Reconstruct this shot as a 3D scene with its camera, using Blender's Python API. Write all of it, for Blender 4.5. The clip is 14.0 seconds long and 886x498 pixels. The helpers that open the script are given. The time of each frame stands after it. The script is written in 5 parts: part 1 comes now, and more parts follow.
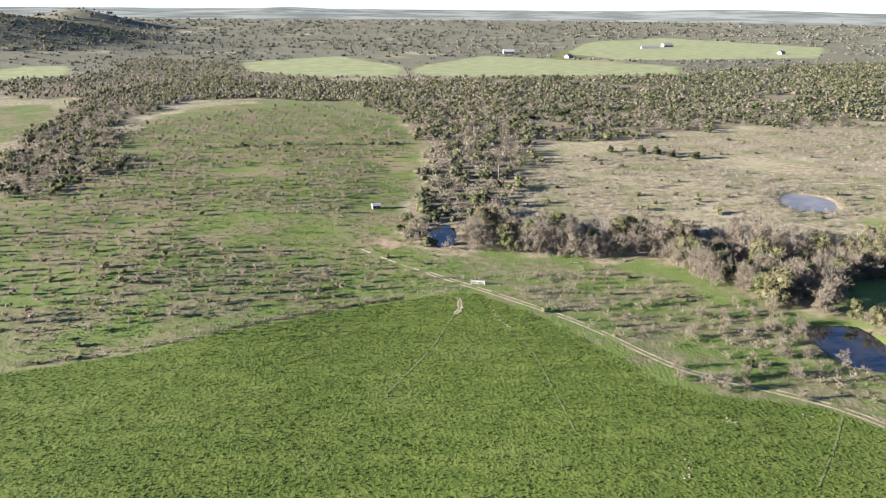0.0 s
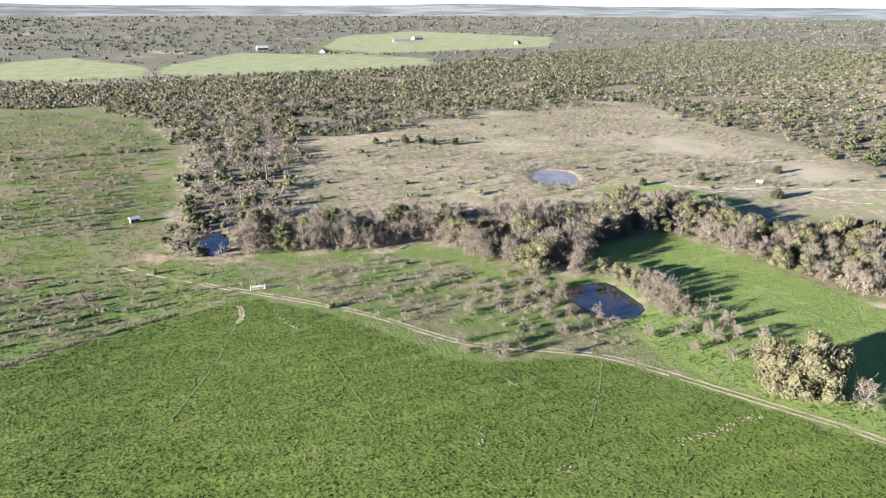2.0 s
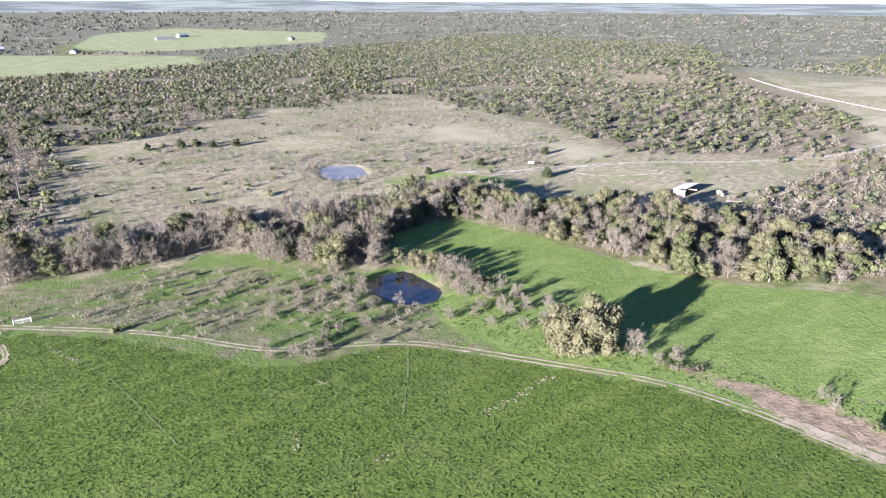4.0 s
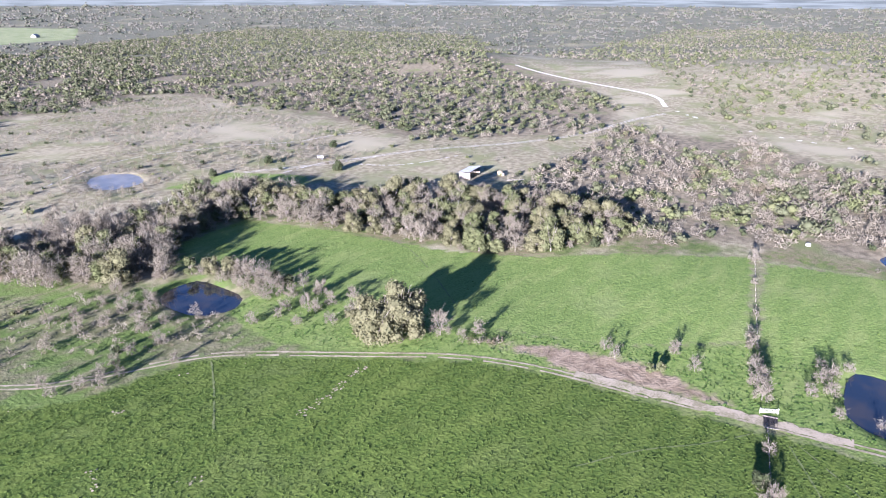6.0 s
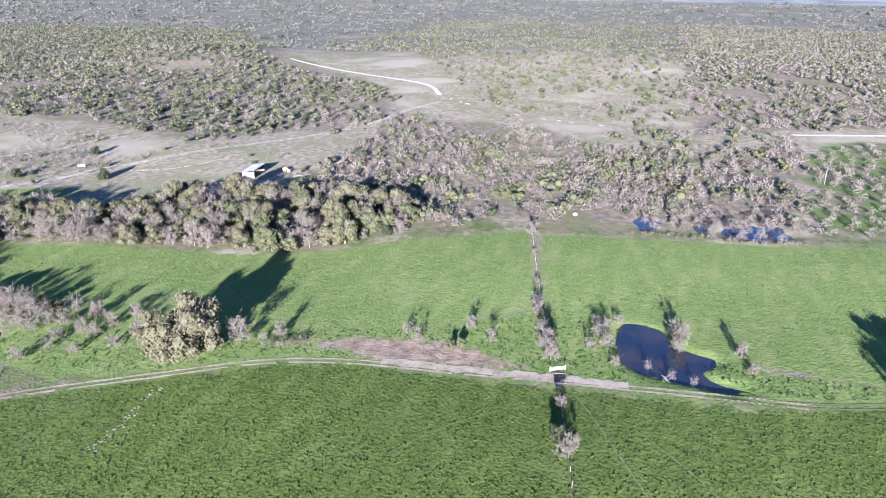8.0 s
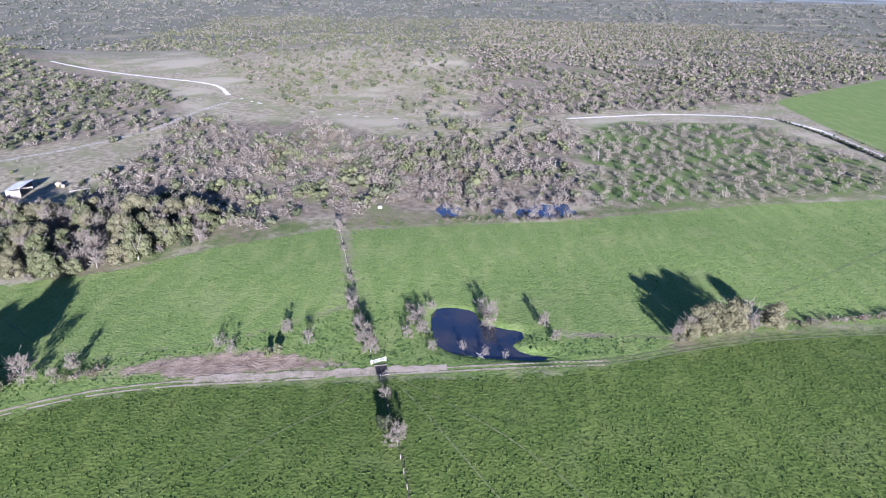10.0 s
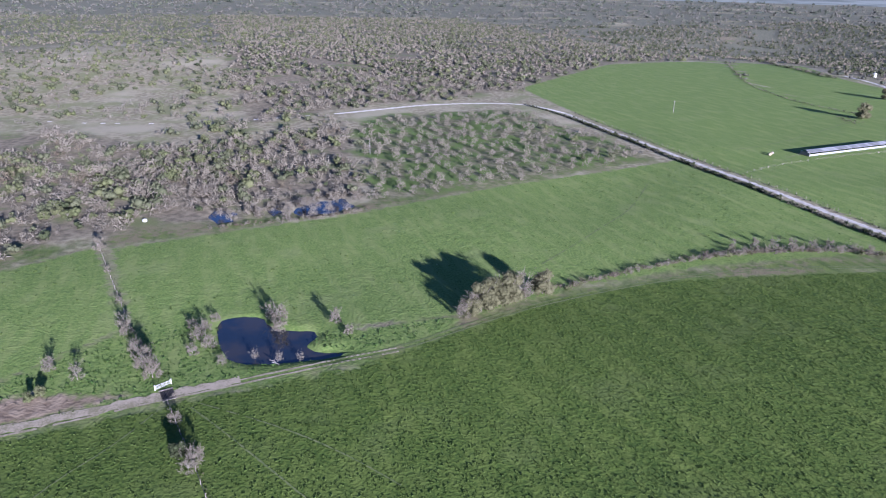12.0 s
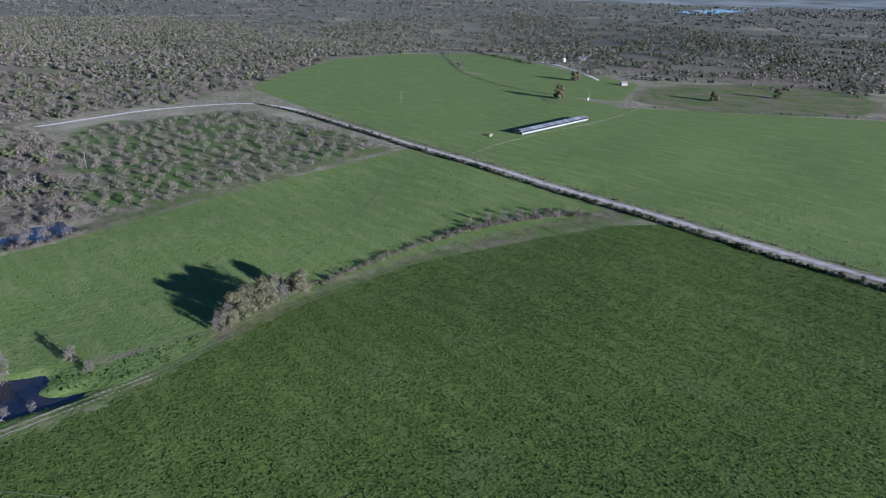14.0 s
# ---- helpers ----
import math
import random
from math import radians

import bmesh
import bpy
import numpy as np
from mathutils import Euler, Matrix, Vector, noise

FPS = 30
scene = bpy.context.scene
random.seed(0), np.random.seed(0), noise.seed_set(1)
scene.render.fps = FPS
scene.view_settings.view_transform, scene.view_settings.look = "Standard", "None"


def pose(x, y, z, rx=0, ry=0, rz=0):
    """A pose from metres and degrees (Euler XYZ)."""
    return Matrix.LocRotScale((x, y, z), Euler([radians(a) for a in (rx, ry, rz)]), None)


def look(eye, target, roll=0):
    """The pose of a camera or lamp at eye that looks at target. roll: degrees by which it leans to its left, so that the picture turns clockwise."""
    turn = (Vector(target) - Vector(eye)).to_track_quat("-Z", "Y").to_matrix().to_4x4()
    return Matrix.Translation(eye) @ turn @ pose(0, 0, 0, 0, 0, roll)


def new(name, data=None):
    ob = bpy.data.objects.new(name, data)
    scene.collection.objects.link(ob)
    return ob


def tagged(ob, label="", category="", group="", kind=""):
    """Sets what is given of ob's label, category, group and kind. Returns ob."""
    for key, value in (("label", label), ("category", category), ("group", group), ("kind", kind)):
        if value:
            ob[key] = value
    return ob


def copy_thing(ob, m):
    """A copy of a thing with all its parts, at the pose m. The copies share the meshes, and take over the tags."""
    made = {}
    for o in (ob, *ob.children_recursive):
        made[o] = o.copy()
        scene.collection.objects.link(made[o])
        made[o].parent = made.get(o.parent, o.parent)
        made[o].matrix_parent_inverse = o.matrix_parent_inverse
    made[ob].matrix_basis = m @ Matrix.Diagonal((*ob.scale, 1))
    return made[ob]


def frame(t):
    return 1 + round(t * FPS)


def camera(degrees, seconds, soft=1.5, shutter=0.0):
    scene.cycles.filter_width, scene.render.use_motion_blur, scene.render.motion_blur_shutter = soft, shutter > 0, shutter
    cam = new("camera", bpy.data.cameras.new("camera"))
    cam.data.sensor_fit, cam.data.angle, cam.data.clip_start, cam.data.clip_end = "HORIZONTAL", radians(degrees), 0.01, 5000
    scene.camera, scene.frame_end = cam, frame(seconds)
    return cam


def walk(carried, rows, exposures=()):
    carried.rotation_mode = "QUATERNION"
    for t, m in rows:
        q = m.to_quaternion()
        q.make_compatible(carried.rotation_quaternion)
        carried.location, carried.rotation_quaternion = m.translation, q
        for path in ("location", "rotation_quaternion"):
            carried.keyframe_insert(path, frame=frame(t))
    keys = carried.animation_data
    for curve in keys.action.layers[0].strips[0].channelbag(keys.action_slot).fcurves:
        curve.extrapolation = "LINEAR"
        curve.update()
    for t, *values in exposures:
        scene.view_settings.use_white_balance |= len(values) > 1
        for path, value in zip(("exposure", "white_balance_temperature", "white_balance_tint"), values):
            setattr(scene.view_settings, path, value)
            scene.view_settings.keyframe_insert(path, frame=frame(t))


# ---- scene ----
# camera: hovers in one place and turns to the right
EYE = 90.0
cam = camera(65.06, 14.0, soft=1.1)
# seconds, yaw, pitch, roll
ROWS = [
    (0.0, -0.00, -19.28, 0.48),
    (0.5, -4.83, -19.36, 0.48),
    (1.0, -9.83, -19.42, 0.35),
    (1.5, -14.69, -19.49, 0.29),
    (2.0, -19.20, -19.56, 0.22),
    (2.5, -23.73, -19.63, 0.24),
    (3.0, -28.19, -19.70, 0.28),
    (5.5, -49.96, -20.21, 0.12),
    (6.0, -54.42, -20.35, 0.20),
    (6.5, -58.87, -20.48, 0.32),
    (7.0, -63.30, -20.62, 0.37),
    (7.5, -67.84, -20.73, 0.43),
    (8.0, -72.37, -20.82, 0.56),
    (10.5, -93.19, -21.02, 0.82),
    (11.0, -97.58, -21.06, 0.95),
    (11.5, -102.90, -21.06, 0.98),
    (12.0, -108.09, -21.04, 1.04),
    (12.5, -113.27, -21.04, 1.06),
    (13.0, -118.43, -21.03, 1.12),
    (13.5, -123.86, -21.01, 1.13),
    (14.0, -129.80, -20.97, 1.17),
]
walk(cam, [(t, pose(0, 0, EYE, 90 + pitch, 0, yaw) @ pose(0, 0, 0, 0, 0, roll)) for t, yaw, pitch, roll in ROWS],
     exposures=[(0, 2.73, 6250, 17), (3, 2.87, 5800, 20), (7, 2.85, 5250, 28), (9, 2.66, 5150, 29), (11, 2.26, 5050, 28), (12.5, 2.03, 5000, 28), (13.2, 2.03, 4950, 26), (14, 1.42, 4950, 21)])

# ---------------------------------------------------------------- light
SUN_TO = Vector((-0.985, -0.17, math.tan(radians(11.5)))).normalized()
world = bpy.data.worlds.new("world")
scene.world = world
world.use_nodes = True
wn = world.node_tree.nodes
sky = wn.new("ShaderNodeTexSky")
sky.sky_type, sky.sun_disc = "NISHITA", False
sky.sun_elevation = radians(11.5)
sky.sun_rotation = math.atan2(SUN_TO.x, SUN_TO.y)
sky.air_density, sky.dust_density, sky.ozone_density = 0.55, 0.0, 3.0
world.node_tree.links.new(sky.outputs[0], wn["Background"].inputs[0])
wn["Background"].inputs[1].default_value = 0.041
sun = new("sun", bpy.data.lights.new("sun", "SUN"))
sun.data.energy, sun.data.angle, sun.data.color = 5.0, radians(0.6), (1.0, 0.93, 0.82)
sun.matrix_world = look(SUN_TO * 500, (0, 0, 0))


# ---------------------------------------------------------------- materials
class Mat:
    """A small builder of node materials in world-sized object coordinates."""

    def __init__(self, name, rough=0.9, metal=0.0, spec=0.3):
        self.m = bpy.data.materials.new(name)
        self.m.use_nodes = True
        self.t = self.m.node_tree
        self.b = self.t.nodes["Principled BSDF"]
        self.b.inputs["Roughness"].default_value = rough
        self.b.inputs["Metallic"].default_value = metal
        self.b.inputs["Specular IOR Level"].default_value = spec
        self.geo = self.t.nodes.new("ShaderNodeNewGeometry")

    def node(self, kind):
        return self.t.nodes.new(kind)

    def link(self, a, b):
        self.t.links.new(a, b)

    def pos(self, stretch=(1, 1, 1)):
        v = self.node("ShaderNodeVectorMath")
        v.operation = "MULTIPLY"
        self.link(self.geo.outputs["Position"], v.inputs[0])
        v.inputs[1].default_value = stretch
        return v.outputs[0]

    def noise(self, size, detail=3.0, rough=0.55, stretch=(1, 1, 1)):
        n = self.node("ShaderNodeTexNoise")
        n.inputs["Scale"].default_value = 1.0 / size
        n.inputs["Detail"].default_value = detail
        n.inputs["Roughness"].default_value = rough
        self.link(self.pos(stretch), n.inputs["Vector"])
        return n.outputs["Fac"]

    def attr(self, name):
        a = self.node("ShaderNodeAttribute")
        a.attribute_name = name
        return a.outputs["Fac"]

    def calc(self, op, a, b=0.0, c=0.0):
        n = self.node("ShaderNodeMath")
        n.operation = op
        for k, v in enumerate((a, b, c)):
            if isinstance(v, (int, float)):
                n.inputs[k].default_value = v
            else:
                self.link(v, n.inputs[k])
        return n.outputs[0]

    def step(self, x, lo, hi):
        n = self.node("ShaderNodeMapRange")
        n.interpolation_type = "SMOOTHSTEP"
        self.link(x, n.inputs["Value"])
        n.inputs["From Min"].default_value, n.inputs["From Max"].default_value = lo, hi
        return n.outputs[0]

    def mix(self, fac, a, b, blend="MIX"):
        n = self.node("ShaderNodeMix")
        n.data_type, n.blend_type = "RGBA", blend
        for key, v in ((0, fac), (6, a), (7, b)):
            if isinstance(v, tuple):
                n.inputs[key].default_value = (*v, 1)
            elif isinstance(v, (int, float)):
                n.inputs[key].default_value = v
            else:
                self.link(v, n.inputs[key])
        return n.outputs[2]

    def colour(self, c):
        if isinstance(c, tuple):
            self.b.inputs["Base Color"].default_value = (*c, 1)
        else:
            self.link(c, self.b.inputs["Base Color"])

    def bump(self, height, strength, distance):
        n = self.node("ShaderNodeBump")
        n.inputs["Strength"].default_value, n.inputs["Distance"].default_value = strength, distance
        self.link(height, n.inputs["Height"])
        self.link(n.outputs[0], self.b.inputs["Normal"])


def plain(name, c, c2=None, size=1.0, rough=0.8, metal=0.0, relief=0.02):
    """Paint, wood, sheet metal: two tones of wear and a fine relief."""
    k = Mat(name, rough, metal)
    c2 = c2 or tuple(v * 0.7 for v in c)
    fine, broad = k.noise(size * 0.2, 4), k.noise(size * 1.7, 2)
    k.colour(k.mix(k.step(k.calc("ADD", k.calc("MULTIPLY", fine, 0.5), k.calc("MULTIPLY", broad, 0.5)), 0.38, 0.62), c2, c))
    k.bump(fine, 0.4, relief)
    return k.m


def foliage(name, c, dark, pale, rough=0.8):
    """Leaves or twigs: each piece has its own tone, each tree a drift of hue, with small hollows coloured darker for
    shade.
    """
    k = Mat(name, rough, 0, 0.1)
    drift = k.step(k.noise(9.0, 2), 0.35, 0.65)
    fine = k.noise(0.7, 4, .65)
    tone = k.calc("ADD", k.calc("MULTIPLY", k.step(fine, .35, .65), .7), k.calc("MULTIPLY", k.geo.outputs["Random Per Island"], .3))
    col = k.mix(tone, tuple(v * .8 for v in dark), c)
    col = k.mix(k.calc("MULTIPLY", drift, 0.5), col, pale)
    k.colour(col)
    k.bump(fine, 0.6, 0.3)
    thin_leaf, blend = k.node("ShaderNodeBsdfTranslucent"), k.node("ShaderNodeMixShader")
    k.link(col, thin_leaf.inputs["Color"])
    blend.inputs[0].default_value = 0.4
    k.link(k.b.outputs[0], blend.inputs[1])
    k.link(thin_leaf.outputs[0], blend.inputs[2])
    k.link(blend.outputs[0], k.t.nodes["Material Output"].inputs["Surface"])
    return k.m


def ground_material():
    k = Mat("pasture", 0.95, 0, 0.1)
    tuft, clod, patch, wide = k.noise(0.8, 3), k.noise(3.5, 4), k.noise(22, 4), k.noise(90, 3)
    strand = k.noise(5, 4, 0.6, (0.25, 1.0, 1.0))
    wob = k.calc("MULTIPLY", k.calc("SUBTRACT", clod, 0.5), 9.0)
    wob2 = k.calc("MULTIPLY", k.calc("SUBTRACT", patch, 0.5), 30.0)
    # dry winter grass
    dry = k.mix(k.step(clod, 0.35, 0.65), (0.17, 0.148, 0.092), (0.3, 0.263, 0.172))
    dry = k.mix(k.step(patch, 0.44, 0.66), dry, (0.175, 0.178, 0.085))
    dry = k.mix(k.step(wide, 0.52, 0.68), dry, (0.31, 0.276, 0.187))
    # thin green pasture with weeds
    thin = k.mix(k.step(strand, 0.35, 0.62), (0.072, 0.104, 0.027), (0.122, 0.152, 0.042))
    thin = k.mix(k.step(k.calc("ADD", k.calc("MULTIPLY", patch, 0.6), k.calc("MULTIPLY", clod, 0.4)), 0.45, 0.58), thin, (0.165, 0.142, 0.082))
    # rough olive pasture
    rough = k.mix(k.step(clod, 0.32, 0.66), (0.098, 0.102, 0.046), (0.175, 0.16, 0.092))
    rough = k.mix(k.step(k.calc("ADD", k.calc("MULTIPLY", patch, 0.6), k.calc("MULTIPLY", strand, 0.4)), 0.45, 0.56), rough, (0.098, 0.138, 0.036))
    # sown winter wheat
    lush = k.mix(k.step(tuft, 0.3, 0.68), (0.092, 0.14, 0.034), (0.152, 0.202, 0.052))
    lush = k.mix(k.step(strand, 0.42, 0.72), lush, (0.168, 0.207, 0.062))
    lush = k.mix(k.calc("MULTIPLY", k.step(patch, 0.55, 0.72), 0.55), lush, (0.17, 0.2, 0.07))
    tall = k.mix(k.step(tuft, 0.3, 0.68), (0.044, 0.074, 0.014), (0.088, 0.122, 0.023))
    tall = k.mix(k.step(strand, 0.42, 0.72), tall, (0.1, 0.132, 0.028))
    tall = k.mix(k.calc("MULTIPLY", k.step(patch, 0.52, 0.72), 0.6), tall, (0.102, 0.128, 0.036))
    lush = k.mix(k.step(k.calc("ADD", k.attr("tall"), wob), -1.5, 1.5), lush, tall)
    # woodland litter, bare soil
    litter = k.mix(k.step(clod, 0.35, 0.65), (0.125, 0.105, 0.07), (0.21, 0.178, 0.12))
    litter = k.mix(k.step(patch, 0.52, 0.66), litter, (0.13, 0.14, 0.06))
    bare = k.mix(k.step(clod, 0.3, 0.7), (0.165, 0.122, 0.082), (0.285, 0.222, 0.152))
    col = k.mix(k.step(k.calc("ADD", k.attr("wood"), wob2), -6, 8), dry, litter)
    far = k.calc("MULTIPLY", k.step(k.attr("wooded"), 800, 1200), k.step(k.noise(170, 3), .3, .46))
    col = k.mix(far, col, k.mix(k.step(clod, 0.35, 0.65), (0.105, 0.106, 0.07), (0.16, 0.152, 0.105)))
    col = k.mix(k.step(k.calc("ADD", k.attr("thin"), wob2), -5, 7), col, thin)
    col = k.mix(k.step(k.calc("ADD", k.attr("rough"), wob2), -5, 7), col, rough)
    col = k.mix(k.step(k.calc("ADD", k.attr("lush"), wob), -1.5, 1.5), col, lush)
    # far meadows, paled in the base colour to imitate haze
    hay = k.mix(k.step(patch, 0.35, 0.65), (0.19, 0.215, 0.1), (0.25, 0.265, 0.14))
    col = k.mix(k.step(k.calc("ADD", k.attr("hay"), wob2), -6, 8), col, hay)
    col = k.mix(k.step(k.calc("ADD", k.attr("bare"), wob), -2, 2), col, bare)
    k.colour(col)
    k.bump(k.calc("ADD", k.calc("MULTIPLY", tuft, 0.5), k.calc("MULTIPLY", clod, 0.6)), 0.7, 0.55)
    return k.m


def water_material(name="pond water", deep=(0.012, 0.016, 0.022), shallow=(0.03, 0.026, 0.022), rough=0.04):
    k = Mat(name, rough, 0, 0.5 if rough < 0.1 else 0.25)
    k.colour(k.mix(k.step(k.noise(9, 3), 0.4, 0.65), deep, shallow))
    k.bump(k.noise(0.7, 2), 0.05, 0.02)
    return k.m


GROUND = ground_material()
WATER = water_material()
MURKY = water_material("silty stock pond water", (0.14, 0.135, 0.12), (0.2, 0.185, 0.16), 0.3)
TRACK = plain("pale track dirt", (0.36, 0.3, 0.215), (0.2, 0.175, 0.1), 2.5, 0.95)
GRAVEL = plain("white caliche gravel", (0.7, 0.66, 0.6), (0.48, 0.44, 0.38), 2.5, 0.95)
CALICHE = plain("worn caliche", (0.5, 0.47, 0.42), (0.3, 0.27, 0.22), 2.5, 0.95)
TRAIL = plain("trodden grass", (0.14, 0.155, 0.06), (0.085, 0.112, 0.034), 2.0, 0.95)
SOIL = plain("reddish tilled soil", (0.27, 0.208, 0.152), (0.15, 0.115, 0.083), 1.6, 0.98, 0, 0.1)
BARK = plain("grey bark", (0.24, 0.21, 0.18), (0.12, 0.1, 0.085), 0.5, 0.95)
PALEBARK = plain("bleached dead wood", (0.22, 0.2, 0.175), (0.13, 0.115, 0.1), 0.5, 0.9)
TWIG = foliage("bare twigs", (0.23, 0.198, 0.15), (0.166, 0.144, 0.11), (0.212, 0.188, 0.134))
OAK = foliage("olive oak leaves", (0.152, 0.145, 0.076), (0.104, 0.1, 0.05), (0.178, 0.165, 0.092))
SPRING = foliage("fresh yellow-green leaves", (0.13, 0.142, 0.062), (0.09, 0.1, 0.043), (0.152, 0.15, 0.077))
CEDAR = foliage("dark juniper sprays", (0.06, 0.073, 0.034), (0.038, 0.047, 0.022), (0.082, 0.09, 0.044))
LIVEOAK = foliage("dull live oak leaves", (0.112, 0.12, 0.064), (0.076, 0.083, 0.044), (0.138, 0.138, 0.08))
WEED = foliage("lush weeds", (0.075, 0.135, 0.03), (0.052, 0.098, 0.02), (0.105, 0.14, 0.038))
WHEAT = foliage("wheat tufts", (0.088, 0.126, 0.026), (0.064, 0.098, 0.02), (0.104, 0.134, 0.034))
# Greyer leaf colours for the farthest woods, with aerial haze mixed in.
HAZED_LEAVES = [foliage("hazed " + n, c, tuple(v * .72 for v in c), tuple(v * 1.12 for v in c)) for n, c in (
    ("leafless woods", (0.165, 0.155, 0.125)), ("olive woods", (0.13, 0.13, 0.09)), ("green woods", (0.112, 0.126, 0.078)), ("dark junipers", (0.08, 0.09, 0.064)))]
BRUSH = foliage("brown dead weeds", (0.168, 0.133, 0.092), (0.108, 0.086, 0.06), (0.15, 0.128, 0.078))
ROOF = plain("pale sheet roof", (0.42, 0.42, 0.42), (0.3, 0.3, 0.3), 2.0, 0.6, 0.1)
PAINT = plain("white pipe paint", (0.45, 0.44, 0.42), (0.3, 0.29, 0.26), 0.6, 0.5)
TIMBER = plain("weathered timber", (0.26, 0.22, 0.18), (0.14, 0.12, 0.1), 0.4, 0.9)

# ---------------------------------------------------------------- plan (metres; the camera hovers over 0, 0)
LUSH = [
    [(-115, 159), (-85, 169), (-57, 186), (-39, 196), (-15, 207), (6, 214), (12, 213), (31, 195), (47, 172), (56, 156), (65, 150), (90, 146), (97, 142), (106, 128), (120, 107), (133, 87), (141, 65), (143, 37), (146, 16), (148, -8), (149, -25), (160, -55), (167, -74), (174, -99), (177, -131), (172, -165), (160, -222), (148, -242), (65, -243), (-200, -244), (-300, 0), (-200, 130)],
    [(144, 225), (177, 229), (189, 189), (197, 140), (210, 111), (231, 86), (256, 46), (188, 30), (164, 59), (151, 92), (142, 121), (134, 165), (135, 208)],
    [(253, 40), (260, 7), (271, -52), (293, -121), (319, -241), (176, -241), (183, -157), (181, -107), (169, -64), (172, -30), (164, -29), (178, 15), (191, 29)],
    [(593, -266), (763, -455), (808, -650), (596, -513), (428, -468), (340, -466), (320, -399), (316, -322), (289, -252), (352, -250), (459, -254)],
    [(294, -252), (314, -322), (322, -399), (338, -466), (189, -584), (-60, -700), (-60, -255), (121, -253), (207, -252)],
    [(783, -661), (748, -728), (588, -640), (416, -593), (358, -490), (411, -464), (590, -524)],
    [(-335, 1175), (-200, 1345), (-66, 1120), (-60, 960), (-190, 950), (-280, 1010)],
    [(-50, 1100), (79, 1390), (380, 1180), (341, 1010), (90, 970), (-40, 985)],
    [(374, 1894), (641, 2097), (900, 1711), (725, 1400), (327, 1300), (247, 1479)],
    [(-644, 1045), (-566, 1075), (-490, 918), (-560, 870)],
    [(125, 104), (140, 72), (147, 30), (150, -20), (162, -55), (170, -62), (169, -30), (191, 29), (186, 30), (164, 59), (151, 92), (142, 121), (134, 165), (115, 162), (110, 135)],
    [(205, 271), (186, 300), (224, 300), (245, 262), (222, 240)],
]
THIN = [
    [(144, 225), (177, 229), (189, 189), (197, 140), (210, 111), (231, 86), (254, 47), (274, 46), (252, 86), (228, 114), (208, 152), (200, 190), (186, 238), (144, 238)],
    [(253, 40), (260, 7), (271, -52), (293, -121), (321, -229), (338, -229), (307, -121), (285, -52), (274, 7), (267, 46)],
    [(-318, 1129), (-206, 1266), (-102, 1212), (-57, 1007), (-194, 953)],
    [(-56, 1156), (177, 1385), (356, 1091), (57, 975), (-45, 1008)],
    [(200, 1500), (459, 1900), (650, 1800), (677, 1480), (220, 1315)],
    [(-250, 564), (-218, 669), (-126, 695), (-41, 590), (-10, 488), (-87, 473), (-153, 460), (-215, 501)],
    [(-177, 407), (-154, 451), (-85, 460), (-36, 462), (-30, 383), (-53, 339), (-110, 342), (-161, 341)],
    [(-330, 280), (-199, 299), (-250, 560), (-126, 700), (-41, 600), (-5, 450), (-20, 290), (-8, 252), (30, 243), (16, 226), (8, 214), (-15, 200), (-116, 155), (-300, 120)],
    [(-415, 656), (-354, 660), (-294, 497), (-293, 454), (-420, 480)],
    [(416, -593), (331, -732), (235, -712), (189, -584), (334, -465)],
    [(140, 110), (190, 30), (170, -30), (172, -64), (184, -107), (186, -157), (182, -232), (150, -232), (172, -150), (145, -30), (140, 60), (125, 100)],
]
ROUGH = [
    [(-8, 256), (50, 250), (90, 240), (118, 200), (150, 236), (148, 160), (146, 118), (152, 90), (122, 88), (86, 132), (44, 148), (18, 186), (2, 210), (-10, 232)],
    [(-120, 165), (-60, 190), (-15, 212), (-40, 250), (-90, 240), (-150, 210)],
    [(445, -82), (488, -111), (493, -217), (329, -231), (299, -133), (285, -60)],
    [(184, -196), (150, -243), (205, -243), (190, -200)],
    [(-110, 300), (-40, 290), (-40, 340), (-100, 350)],
    [(-300, 700), (-40, 720), (-30, 480), (-100, 600), (-190, 690)],
]
